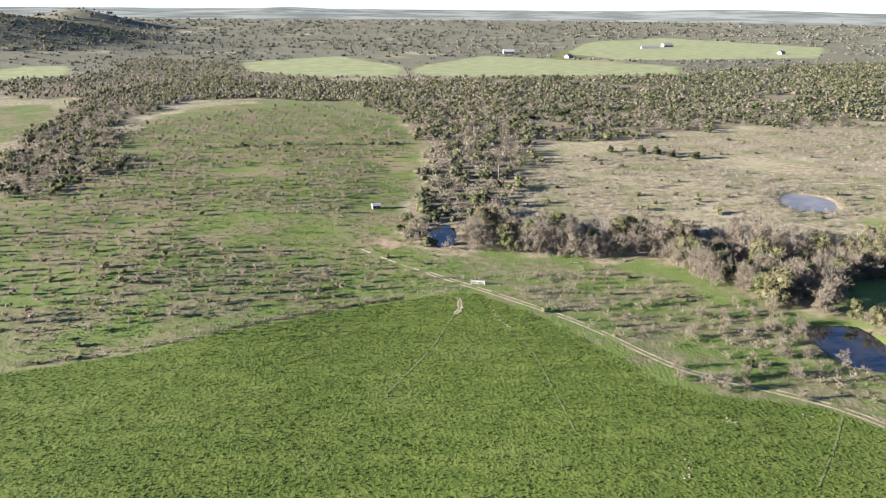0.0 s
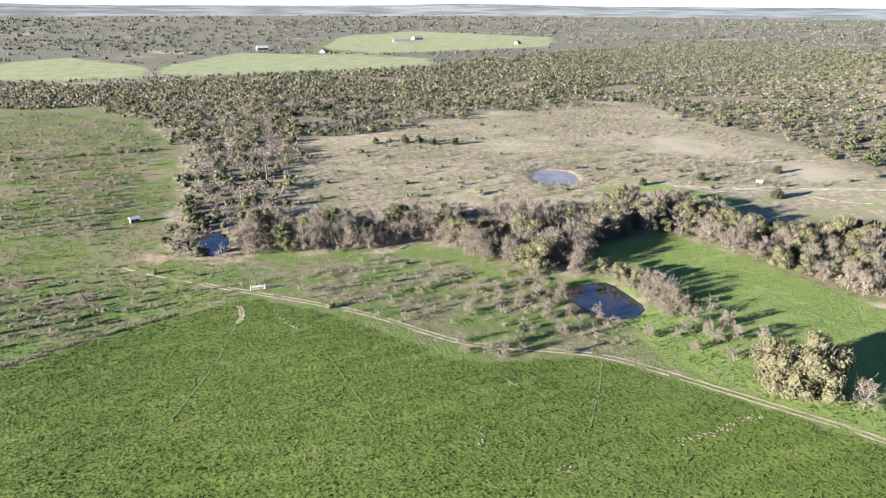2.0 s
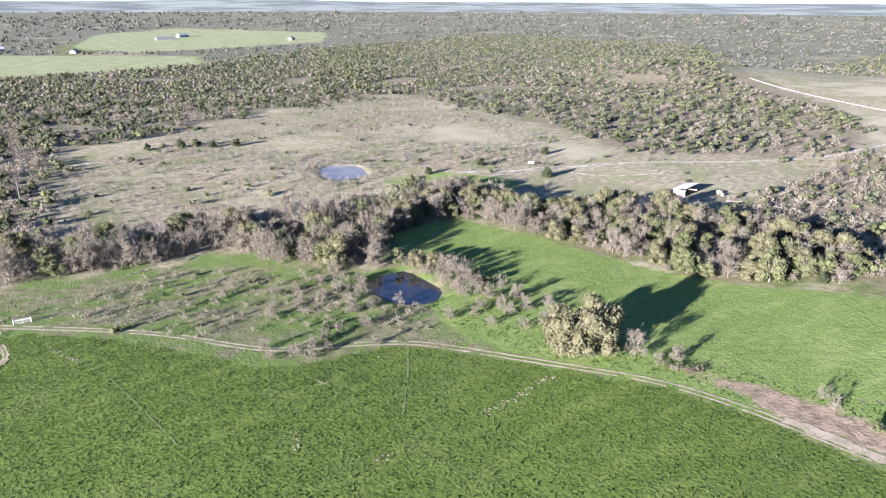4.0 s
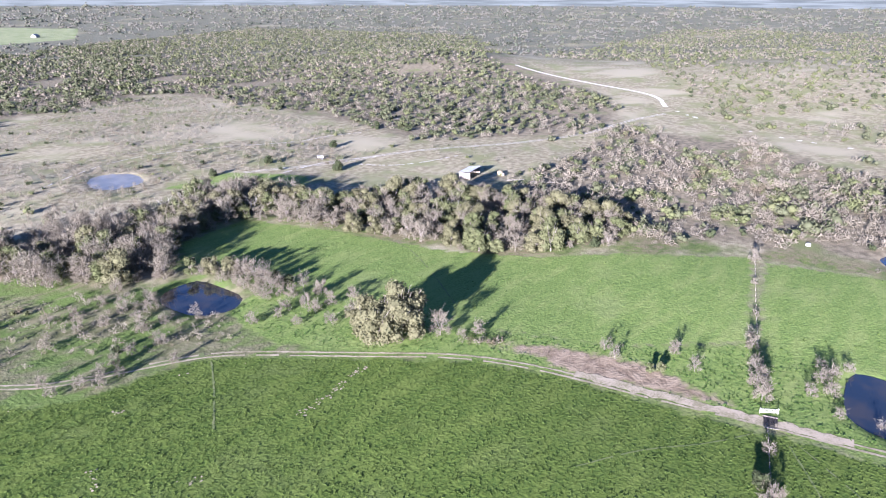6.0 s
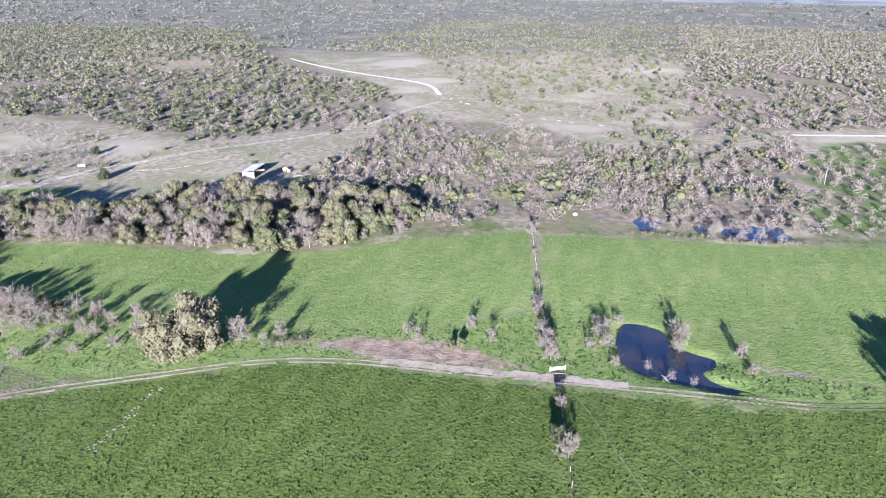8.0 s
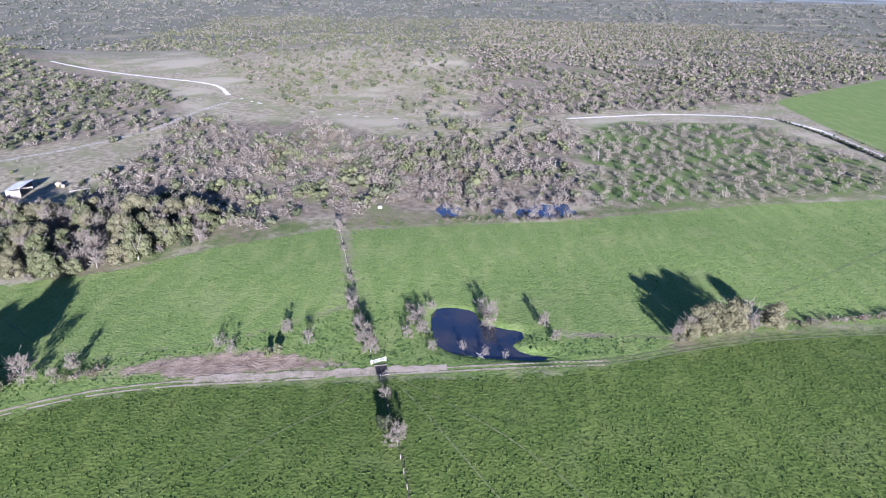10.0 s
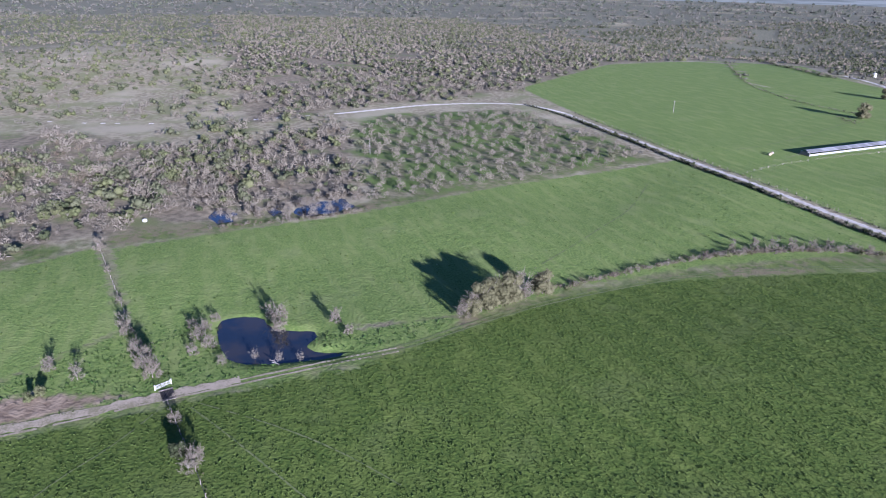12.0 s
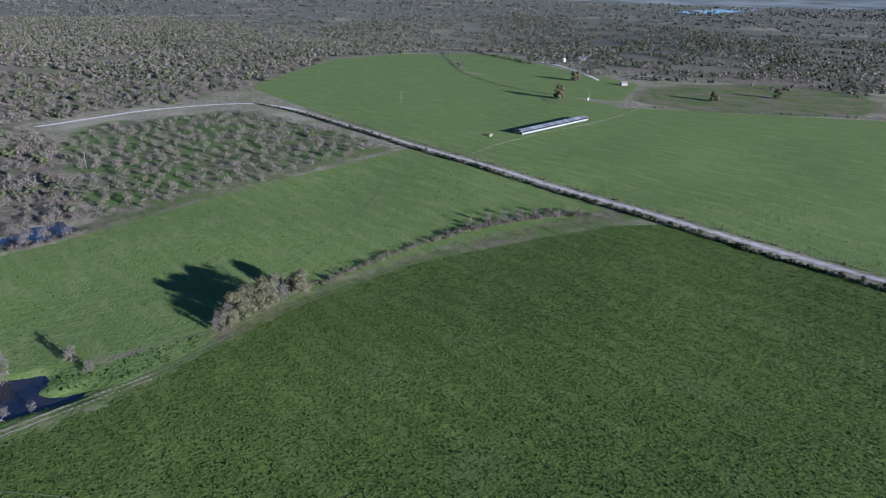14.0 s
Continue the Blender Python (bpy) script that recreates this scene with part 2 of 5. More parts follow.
WOOD = dict(
    left_band=[(-208, 309), (-192, 345), (-185, 406), (-213, 454), (-255, 536), (-262, 666), (-233, 844), (-304, 943), (-375, 740), (-350, 650), (-305, 508), (-258, 389)],
    centre=[(-153, 850), (55, 936), (72, 539), (62, 433), (34, 359), (26, 288), (12, 252), (-5, 251), (-21, 287), (-8, 370), (-6, 448), (-41, 590), (-93, 697)],
    saddle=[(-262, 690), (-233, 860), (-100, 880), (-60, 720), (-126, 700), (-200, 710)],
    cedars=[(65, 975), (341, 1043), (805, 1311), (378, 597), (234, 561), (130, 505), (65, 480), (40, 665)],
    creek=[(-12, 270), (50, 244), (78, 251), (87, 225), (121, 194), (139, 219), (186, 238), (202, 286), (162, 261), (121, 271), (72, 278), (18, 290)],
    creek_bend=[(143, 226), (180, 230), (192, 197), (187, 169), (213, 110), (238, 87), (263, 99), (270, 134), (253, 178), (232, 202), (207, 225), (205, 271)],
    thicket=[(336, 172), (472, 183), (465, 84), (411, 29), (455, -15), (281, -16), (288, 6), (271, 46), (247, 84), (257, 123), (286, 162)],
    hill=[(295, 593), (643, 1248), (1193, 1414), (1318, 862), (819, 482), (600, 246), (494, 192), (408, 205), (353, 275), (371, 360), (386, 455), (386, 638)],
    hilltop=[(919, 484), (1831, 576), (1900, -1), (439, -15), (505, 92), (547, 157), (623, 211), (741, 361)],
    forest=[(470, -18), (1900, -4), (1700, -600), (840, -660), (770, -461), (580, -254), (518, -89)],
    orchard=[(432, -84), (468, -114), (474, -217), (329, -231), (299, -133), (285, -60)],
    swamp=[(368, 67), (465, -82), (294, -60), (278, 7), (265, 42), (263, 52)],
    far_slope=[(850, -700), (760, -745), (597, -691), (474, -673), (250, -700), (400, -1500), (1500, -1500), (1500, -640)],
    north=[(-427, 690), (-370, 700), (-320, 860), (-235, 844), (-150, 860), (-180, 1000), (-212, 1087), (-334, 1186), (-520, 1230), (-480, 929), (-560, 852)],
)
PONDS = dict(
    pond=[(109, 187), (117, 192), (127, 191), (127, 180), (126, 167), (118, 163), (109, 168), (108, 179)],
    stock_pond=[(171, 345), (185, 349), (194, 338), (189, 320), (175, 316), (165, 324)],
    field_pond=[(185, 5), (186, -1), (184, -7), (178, -8), (174, -13), (172, -22), (165, -16), (161, -18), (159, -27), (156, -24), (158, -9), (160, 0), (166, 4)],
    slough=[(288, 6), (291, 3), (287, -1), (283, -4), (280, 0), (274, -2), (275, 2), (270, 4), (277, 5), (282, 8)],
    slough_middle=[(287, -16), (290, -21), (285, -20), (280, -23), (281, -19), (277, -18), (282, -16)],
    slough_east=[(281, -25), (288, -31), (293, -38), (291, -43), (296, -50), (288, -49), (282, -53), (280, -46), (274, -42), (277, -37), (272, -31)],
    creek_pool=[(-7, 280), (4, 292), (6, 265), (-3, 258)],
)
BARE = [
    [(144, 88), (154, 72), (159, 49), (153, 26), (149, 39), (144, 62), (146, 76)],
    [(120, 470), (140, 476), (150, 462), (128, 462)],
    [(-30, 272), (-26, 262), (-20, 257), (-14, 262), (-20, 268)],
]


CLEAR = [[(440, -80), (503, -78), (533, -150), (532, -215), (510, -242), (476, -235), (476, -112)], [(850, 560), (900, 330), (660, 200), (520, 130), (480, 160), (560, 215), (620, 290), (690, 400)]]


def sdf(poly, x, y):
    """Signed distance to an outline, positive inside."""
    d2 = np.full(x.shape, 1e12)
    inside = np.zeros(x.shape, bool)
    for (ax, ay), (bx, by) in zip(poly, poly[1:] + poly[:1]):
        ex, ey = bx - ax, by - ay
        t = np.clip(((x - ax) * ex + (y - ay) * ey) / (ex * ex + ey * ey + 1e-9), 0, 1)
        d2 = np.minimum(d2, (x - ax - t * ex) ** 2 + (y - ay - t * ey) ** 2)
        if ay != by:
            inside ^= ((ay > y) != (by > y)) & (x < ex * (y - ay) / ey + ax)
    return np.where(inside, 1, -1) * np.sqrt(d2)


def union(polys, x, y):
    return np.max([sdf(p, x, y) for p in polys], axis=0)


def rounded(poly, n=2):
    for _ in range(n):
        poly = [q for a, b in zip(poly, poly[1:] + poly[:1]) for q in ((a[0] * .75 + b[0] * .25, a[1] * .75 + b[1] * .25), (a[0] * .25 + b[0] * .75, a[1] * .25 + b[1] * .75))]
    return poly


PONDS = {k: rounded(v, 1) for k, v in PONDS.items()}
LUSH, THIN = [list(p) for p in LUSH], [rounded(p, 1) for p in THIN]
HILLS = [(-1000, 1560, 300, 62), (-1150, 2300, 170, 60), (-900, 4300, 300, 22), (1700, 4300, 500, 22), (760, 560, 130, 16), (900, 100, 260, 14), (1050, -1000, 300, -28)]


def land(x, y):
    """Height of the open land."""
    d = np.hypot(x, y)
    near = np.clip((620 - d) / 200, 0, 1)
    z = near * (0.22 * np.sin(x / 17 + 1.3 * np.sin(y / 31)) + 0.2 * np.sin(y / 21 + x / 43))
    z = z + 66 * np.clip((d - 1500) / 3350, 0, 1) ** 1.4
    for hx, hy, r, h in HILLS:
        z = z + h * np.exp(-((x - hx) ** 2 + (y - hy) ** 2) / r ** 2)
    basin = np.clip(1.6 - np.hypot(x - 1380, (y + 2450) * .8) / 600, 0, 1)
    z = z + (15.0 - z) * basin
    return z


def mesh(name, verts, faces, material, smooth=False):
    me = bpy.data.meshes.new(name)
    verts, faces = np.asarray(verts, np.float32), np.asarray(faces, np.int32)
    me.vertices.add(len(verts))
    me.vertices.foreach_set("co", verts.ravel())
    n = faces.shape[1]
    me.loops.add(faces.size)
    me.loops.foreach_set("vertex_index", faces.ravel())
    me.polygons.add(len(faces))
    me.polygons.foreach_set("loop_start", np.arange(0, faces.size, n, dtype=np.int32))
    me.polygons.foreach_set("loop_total", np.full(len(faces), n, np.int32))
    me.polygons.foreach_set("use_smooth", np.full(len(faces), smooth, bool))
    me.materials.append(material)
    me.update()
    me.validate()
    return me


def graded(lo, hi, step, far):
    mid = np.arange(lo, hi + 0.1, step)
    up, s = [hi], step
    while up[-1] < far:
        s *= 1.07
        up.append(up[-1] + s)
    down, s = [lo], step
    while down[-1] > -far:
        s *= 1.07
        down.append(down[-1] - s)
    return np.concatenate([down[:0:-1], mid, up[1:]])


def build_ground():
    gx, gy = graded(-130, 320, 2.8, 3700), graded(-250, 310, 2.8, 3700)
    x, y = [a.ravel() for a in np.meshgrid(gx, gy, indexing="ij")]
    z = land(x, y)
    wet = union(list(PONDS.values()), x, y)
    z = z - 1.3 * np.clip((wet + 1.5) / 3.0, 0, 1)
    i, j = np.meshgrid(np.arange(len(gx) - 1), np.arange(len(gy) - 1), indexing="ij")
    a = (i * len(gy) + j).ravel()
    me = mesh("ground", np.stack([x, y, z], 1), np.stack([a, a + len(gy), a + len(gy) + 1, a + 1], 1), GROUND, True)
    # The hay outlines are the far meadows that get the haze tint.
    for key, value in (("lush", union(LUSH, x, y)), ("hay", union(LUSH[6:10], x, y)), ("tall", sdf(LUSH[0], x, y)), ("rough", union(ROUGH, x, y)), ("thin", union(THIN, x, y)), ("wood", union([v for q, v in WOOD.items() if q not in ("hilltop", "orchard")], x, y)), ("wooded", np.hypot(x, y)), ("bare", np.maximum(union(BARE, x, y), wet - 2.6))):
        at = me.attributes.new(key, "FLOAT", "POINT")
        value = value + (0 if key in ("lush", "bare", "tall", "wooded") else 2.5 * np.sin(x / 5 + 2 * np.sin(y / 7)))
        at.data.foreach_set("value", np.clip(value, -40, 4000 if key == "wooded" else 40).astype(np.float32))
    tagged(new("ground", me), "rolling pasture of green wheat, dry grass and litter", "ground", kind="structure")


build_ground()

for key, poly in PONDS.items():
    zw = float(np.mean([land(px, py) for px, py in poly])) - 0.45
    bm = bmesh.new()
    grown = [(px + (px - sum(q[0] for q in poly) / len(poly)) * 0.08, py + (py - sum(q[1] for q in poly) / len(poly)) * 0.08) for px, py in poly]
    bm.faces.new([bm.verts.new((px, py, zw)) for px, py in grown])
    bmesh.ops.triangulate(bm, faces=bm.faces)
    me = bpy.data.meshes.new(key)
    bm.to_mesh(me)
    bm.free()
    me.materials.append(MURKY if key == "stock_pond" else WATER)
    tagged(new("water", me), "still dark blue pond water among pasture", "water", kind="structure")


# ---------------------------------------------------------------- roads and trails
def smooth_line(pts, step=1.5):
    for _ in range(3):
        pts = [pts[0]] + [q for a, b in zip(pts, pts[1:]) for q in ((a[0] * .75 + b[0] * .25, a[1] * .75 + b[1] * .25), (a[0] * .25 + b[0] * .75, a[1] * .25 + b[1] * .75))] + [pts[-1]]
    p = np.array(pts, float)
    s = np.concatenate([[0], np.cumsum(np.hypot(*np.diff(p, axis=0).T))])
    u = np.arange(0, s[-1], step)
    return np.stack([np.interp(u, s, p[:, 0]), np.interp(u, s, p[:, 1])], 1)


def ribbon(name, pts, width, material, lift=0.05, side=0.0, ragged=0.35, gaps=0.0, label="", step=1.5):
    rng = np.random.default_rng(len(pts) * 7 + int(width * 100) + int(side * 10 + 50))
    p = smooth_line(pts, step)
    d = np.gradient(p, axis=0)
    n = np.stack([d[:, 1], -d[:, 0]], 1) / np.hypot(d[:, 0], d[:, 1])[:, None]
    wl, wr = [width / 2 * (1 + ragged * rng.uniform(-1, 1, len(p))) for _ in "lr"]
    rows = []
    for f in (-1.0, -0.33, 0.33, 1.0):
        q = p + n * (side + f * np.where(f < 0, wl, wr))[:, None]
        rows.append(np.column_stack([q, land(q[:, 0], q[:, 1]) + lift]))
    v = np.stack(rows, 1).reshape(-1, 3)
    keep = np.repeat(rng.uniform(0, 1, len(p) // 2 + 1), 2)[:len(p) - 1] >= gaps
    faces = [(4 * k + c, 4 * k + c + 1, 4 * k + c + 5, 4 * k + c + 4) for k in range(len(p) - 1) if keep[k] for c in range(3)]
    return tagged(new(name, mesh(name, v, faces, material)), label, "track", kind="structure")


MAIN = [(-51, 308), (-44, 279), (-32, 257), (-18, 242), (-5, 231), (12, 217), (32, 200), (45, 187), (55, 172), (64, 161), (79, 154), (96, 145), (106, 132), (120, 110), (135, 88), (142, 66), (145, 43), (149, 20), (150, 7), (153, -17), (155, -40), (164, -64), (172, -90), (178, -130), (176, -170), (166, -215), (150, -243)]
for off in (-0.95, 0.95):
    ribbon("dirt_track", MAIN[4:21], 0.75, TRACK, 0.06, off, gaps=.06, label="pale two-rut dirt track along the green field")
    ribbon("dirt_track", MAIN[19:], 0.6, TRAIL, 0.06, off, label="grassy two-rut track along the green field", gaps=.1)
ribbon("dirt_track", MAIN[:5], 1.5, TRAIL, 0.05, label="faint trodden track through thin pasture", gaps=.3)
ribbon("dirt_track", MAIN[2:5], 0.9, TRACK, 0.06, label="fading dirt track in pasture", gaps=.45)
ribbon("dirt_track", MAIN[2:12], 2.4, TRAIL, 0.04, label="trodden verge between the ruts")
ribbon("dirt_track", [(144, 62), (147, 40), (150, 19), (151, 8), (152, 0)], 3.4, TRACK, 0.05, label="wide worn dirt at the gate")
ROAD = [(747, 428), (692, 337), (660, 283), (623, 211), (569, 185), (538, 156), (500, 100), (484, 46), (482, -10), (496, -80), (509, -118), (522, -156), (520, -206), (508, -235), (465, -246), (339, -245), (207, -247), (69, -249), (-200, -251)]
ribbon("gravel_road", ROAD[9:15], 3.4, GRAVEL, 0.1, label="white gravel road along the mesquite")
ribbon("gravel_road", ROAD[14:], 3.4, CALICHE, 0.09, label="straight white caliche gravel road")
ribbon("gravel_road", ROAD[:5], 3.2, GRAVEL, 0.09, label="white gravel road climbing the hill")
ribbon("gravel_road", ROAD[4:10], 2.3, GRAVEL, 0.09, gaps=0.78, label="white gravel road half hidden by scrub")
for off in (-1.1, 1.1):
    ribbon("dirt_track", [(229, 293), (269, 272), (319, 257), (362, 229), (385, 214), (437, 190), (496, 188), (540, 175)], 0.8, CALICHE, 0.06, off, label="pale two-rut ranch track over dry pasture")


# ---------------------------------------------------------------- plants
def quads(centres, normals, half, rng, aspect=1.0):
    """Leaf pieces: small four-cornered faces round given centres."""
    n = normals / (np.linalg.norm(normals, axis=1)[:, None] + 1e-9)
    a = np.cross(n, rng.normal(size=n.shape))
    a /= np.linalg.norm(a, axis=1)[:, None] + 1e-9
    b = np.cross(n, a)
    h = np.broadcast_to(half, (len(n),))[:, None]
    v = np.stack([centres - a * h - b * h * aspect, centres + a * h - b * h * aspect * 0.8, centres + a * h * 0.9 + b * h * aspect, centres - a * h * 0.8 + b * h * aspect * 1.1], 1)
    k = np.arange(len(n))[:, None] * 4
    return v.reshape(-1, 3), k + np.arange(4)[None]


def tube(path, radii, sides=5):
    """A tapered stem along a path."""
    v, f = [], []
    for k, (p, r) in enumerate(zip(path, radii)):
        for s in range(sides):
            a = 2 * math.pi * s / sides
            v.append((p[0] + r * math.cos(a), p[1] + r * math.sin(a), p[2]))
        if k:
            for s in range(sides):
                f.append(((k - 1) * sides + s, (k - 1) * sides + (s + 1) % sides, k * sides + (s + 1) % sides, k * sides + s))
    return v, f


def joined(pieces):
    vs, fs, n = [], [], 0
    for v, f in pieces:
        vs.append(np.asarray(v, float))
        fs.append(np.asarray(f, int) + n)
        n += len(v)
    return np.concatenate(vs), np.concatenate(fs)


def stems(rng, height, spread, limbs, thick):
    """Trunk and limbs of a tree; also the limbs' ends."""
    lean = rng.normal(0, 0.06, 2) * height
    fork = height * rng.uniform(0.22, 0.35)
    pieces = [tube([(0, 0, -0.3), (lean[0] * .2, lean[1] * .2, fork * .5), (lean[0] * .4, lean[1] * .4, fork)], (thick, thick * .8, thick * .7), 6)]
    ends = []
    for k in range(limbs):
        a = 2 * math.pi * (k + rng.uniform(-.3, .3)) / limbs
        r = spread * rng.uniform(0.35, 0.8)
        top = height * rng.uniform(0.6, 0.92)
        p0 = (lean[0] * .4, lean[1] * .4, fork * rng.uniform(.7, 1))
        p1 = (p0[0] + r * .45 * math.cos(a), p0[1] + r * .45 * math.sin(a), fork + (top - fork) * .5)
        p2 = (p0[0] + r * math.cos(a + .2), p0[1] + r * math.sin(a + .2), top)
        pieces.append(tube((p0, p1, p2), (thick * .5, thick * .3, thick * .1), 4))
        ends += [np.array(p1), np.array(p2), (np.array(p1) + np.array(p2)) / 2]
    return pieces, ends


def part(name, me, parent, label=""):
    ob = new(name, me)
    ob.parent = parent
    if label:
        ob["label"] = label
    return ob


def ball(level):
    """A unit sphere of triangles: 20, 80 ... faces."""
    bm = bmesh.new()
    bmesh.ops.create_icosphere(bm, subdivisions=level, radius=1)
    v = np.array([q.co[:] for q in bm.verts])
    f = np.array([[q.index for q in t.verts] for t in bm.faces])
    bm.free()
    return v, f


OCTA = (np.array([(1, 0, 0), (-1, 0, 0), (0, 1, 0), (0, -1, 0), (0, 0, 1), (0, 0, -1)], float),
        np.array([(0, 2, 4), (2, 1, 4), (1, 3, 4), (3, 0, 4), (2, 0, 5), (1, 2, 5), (3, 1, 5), (0, 3, 5)]))
BALL = {0: OCTA, 1: ball(1)}


def lumps(centres, radii, level, rng, rough=.25):
    """Uneven lumps of foliage; radii for x, y, z."""
    v0, f0 = BALL[level]
    n, m = len(centres), len(v0)
    v = v0[None] * (1 + rng.uniform(-rough, rough, (n, m, 1))) * np.asarray(radii)[:, None] + np.asarray(centres)[:, None]
    return v.reshape(-1, 3), (f0[None] + (np.arange(n) * m)[:, None, None]).reshape(-1, 3)


def as_triangles(v, f):
    return v, np.concatenate([f[:, :3], f[:, [0, 2, 3]]])


def splinters(base, along, length, half, rng):
    """Twigs: one slim tapering face each, from a base point along a direction."""
    d = along / (np.linalg.norm(along, axis=1)[:, None] + 1e-9)
    w = np.cross(d, rng.normal(size=d.shape))
    w *= np.broadcast_to(half, (len(d),))[:, None] / (np.linalg.norm(w, axis=1)[:, None] + 1e-9)
    v = np.stack([base - w, base + w, base + d * np.broadcast_to(length, (len(d),))[:, None]], 1)
    return v.reshape(-1, 3), np.arange(len(d) * 3).reshape(-1, 3)


def leaves(centres, normals, half, rng):
    """Leaf sprays: one three-cornered face each."""
    v, f = quads(centres, normals, half, rng)
    return v, f[:, :3]


def crown_lobes(rng, height, spread, low, lobes, skirt):
    """Middles and sizes of the rounded masses that make up a crown."""
    mids, sizes = [], []
    mid, half = height * (1 + low) / 2, height * (1 - low) / 2
    for k in range(lobes):
        d = rng.normal(size=3)
        d /= np.linalg.norm(d)
        r = rng.uniform(0.35, 0.72)
        mids.append((d[0] * spread * r, d[1] * spread * r, mid + d[2] * half * r))
        sizes.append(spread * rng.uniform(0.26, 0.46))
    for k in range(skirt):
        a = 2 * math.pi * (k + rng.uniform(-.3, .3)) / skirt
        mids.append((math.cos(a) * spread * .56, math.sin(a) * spread * .56, height * .22))
        sizes.append(spread * .36)
    return np.array(mids), np.array(sizes)


def crown_pieces(rng, height, spread, count, leaf, low, lobes=11):
    """A leafy crown: overlapping rounded masses covered with leaf sprays."""
    mids, sizes = crown_lobes(rng, height, spread, low, lobes, 5)
    per = count // len(mids)
    e = rng.normal(size=(len(mids), per, 3))
    e /= np.linalg.norm(e, axis=2)[..., None]
    c = mids[:, None] + e * sizes[:, None, None] * rng.uniform(.72, 1.14, (len(mids), per, 1)) * np.array([1, 1, .85])
    n = e + rng.normal(0, .65, e.shape) + np.array([0, 0, .15])
    cores = lumps(mids, sizes[:, None] * np.array([[.74, .74, .66]]), 1, rng, .2)
    loose = leaves(c.reshape(-1, 3), n.reshape(-1, 3), rng.uniform(.6, 1.3, len(mids) * per) * leaf, rng)
    v, f = joined([cores, loose])
    v[:, 2] = np.maximum(v[:, 2], 0.08)
    return v, f


def twig_crown(rng, height, spread, count, half, low=.06, lobes=9):
    """A leafless crown: a haze of fine twigs fanning out of the limbs."""
    mids, sizes = crown_lobes(rng, height, spread, low, lobes, 5)
    per = count // len(mids)
    e = rng.normal(size=(len(mids), per, 3))
    e /= np.linalg.norm(e, axis=2)[..., None]
    b = mids[:, None] + e * sizes[:, None, None] * rng.uniform(.1, .75, (len(mids), per, 1))
    out = b / (np.linalg.norm(b, axis=2)[..., None] + 1e-9)
    ln = (sizes[:, None] * rng.uniform(.4, .85, (len(mids), per))).ravel()
    v, f = splinters(b.reshape(-1, 3), (e * .6 + out * .5 + rng.normal(0, .55, e.shape) + np.array([0, 0, .2])).reshape(-1, 3), ln * .8, rng.uniform(.6, 1.3, len(ln)) * half, rng)
    v[:, 2] = np.maximum(v[:, 2], 0.08)
    return v, f


def leafy_tree(name, seed, height, spread, leaf, material, count, label, low=0.12, bark=BARK):
    rng = np.random.default_rng(seed)
    ob = new(name)
    pieces, ends = stems(rng, height, spread, 6, 0.026 * height)
    part("trunk", mesh("trunk", *joined(pieces), bark), ob)
    part("crown", mesh("crown", *crown_pieces(rng, height, spread, count, leaf, low), material), ob)
    return tagged(ob, label, "tree", "trees of the creek and ponds")


def bare_tree(name, seed, height, spread, twigs, material, label, bark=BARK, width=0.035, haze=0):
    rng = np.random.default_rng(seed)
    ob = new(name)
    pieces, ends = stems(rng, height, spread, 8, 0.016 * height)
    part("trunk", mesh("trunk", *joined(pieces), bark), ob)
    v, f = [], []
    for k in range(twigs):
        e = ends[rng.integers(len(ends))]
        out = np.array([e[0], e[1], (e[2] - height * .3) * .8]) + rng.normal(0, .8, 3) * spread * .5
        out /= np.linalg.norm(out)
        ln = spread * rng.uniform(.25, .6)
        tip = e + out * ln + np.array([0, 0, ln * .15])
        mid = (e + tip) / 2 + rng.normal(0, .08, 3) * ln
        w = np.cross(out, rng.normal(size=3))
        w = w / np.linalg.norm(w) * width
        n = len(v)
        v += [e - w, e + w, mid + w * .8, mid - w * .8, tip + w * .4, tip - w * .4]
        f += [(n, n + 1, n + 2, n + 3), (n + 3, n + 2, n + 4, n + 5)]
        for _ in range(3):
            s = mid + (tip - mid) * rng.uniform(-.6, 1)
            o2 = out + rng.normal(0, .7, 3)
            q = s + o2 / np.linalg.norm(o2) * ln * rng.uniform(.25, .5)
            w2 = np.cross(o2, rng.normal(size=3))
            w2 = w2 / np.linalg.norm(w2) * width * .8
            n = len(v)
            v += [s - w2, s + w2, q + w2 * .5, q - w2 * .5]
            f += [(n, n + 1, n + 2, n + 3)]
    v = np.array(v)
    v[:, 2] = np.maximum(v[:, 2], 0.1)
    crown = as_triangles(v, np.array(f))
    if haze:
        crown = joined([crown, twig_crown(rng, height, spread, haze, width * 2.6)])
    part("crown", mesh("crown", *crown, material), ob)
    return tagged(ob, label, "tree", "bare trees")


def wispy_tree(name, seed, height, spread, label):
    return bare_tree(name, seed, height, spread, 60, TWIG, label, width=0.025, haze=760)


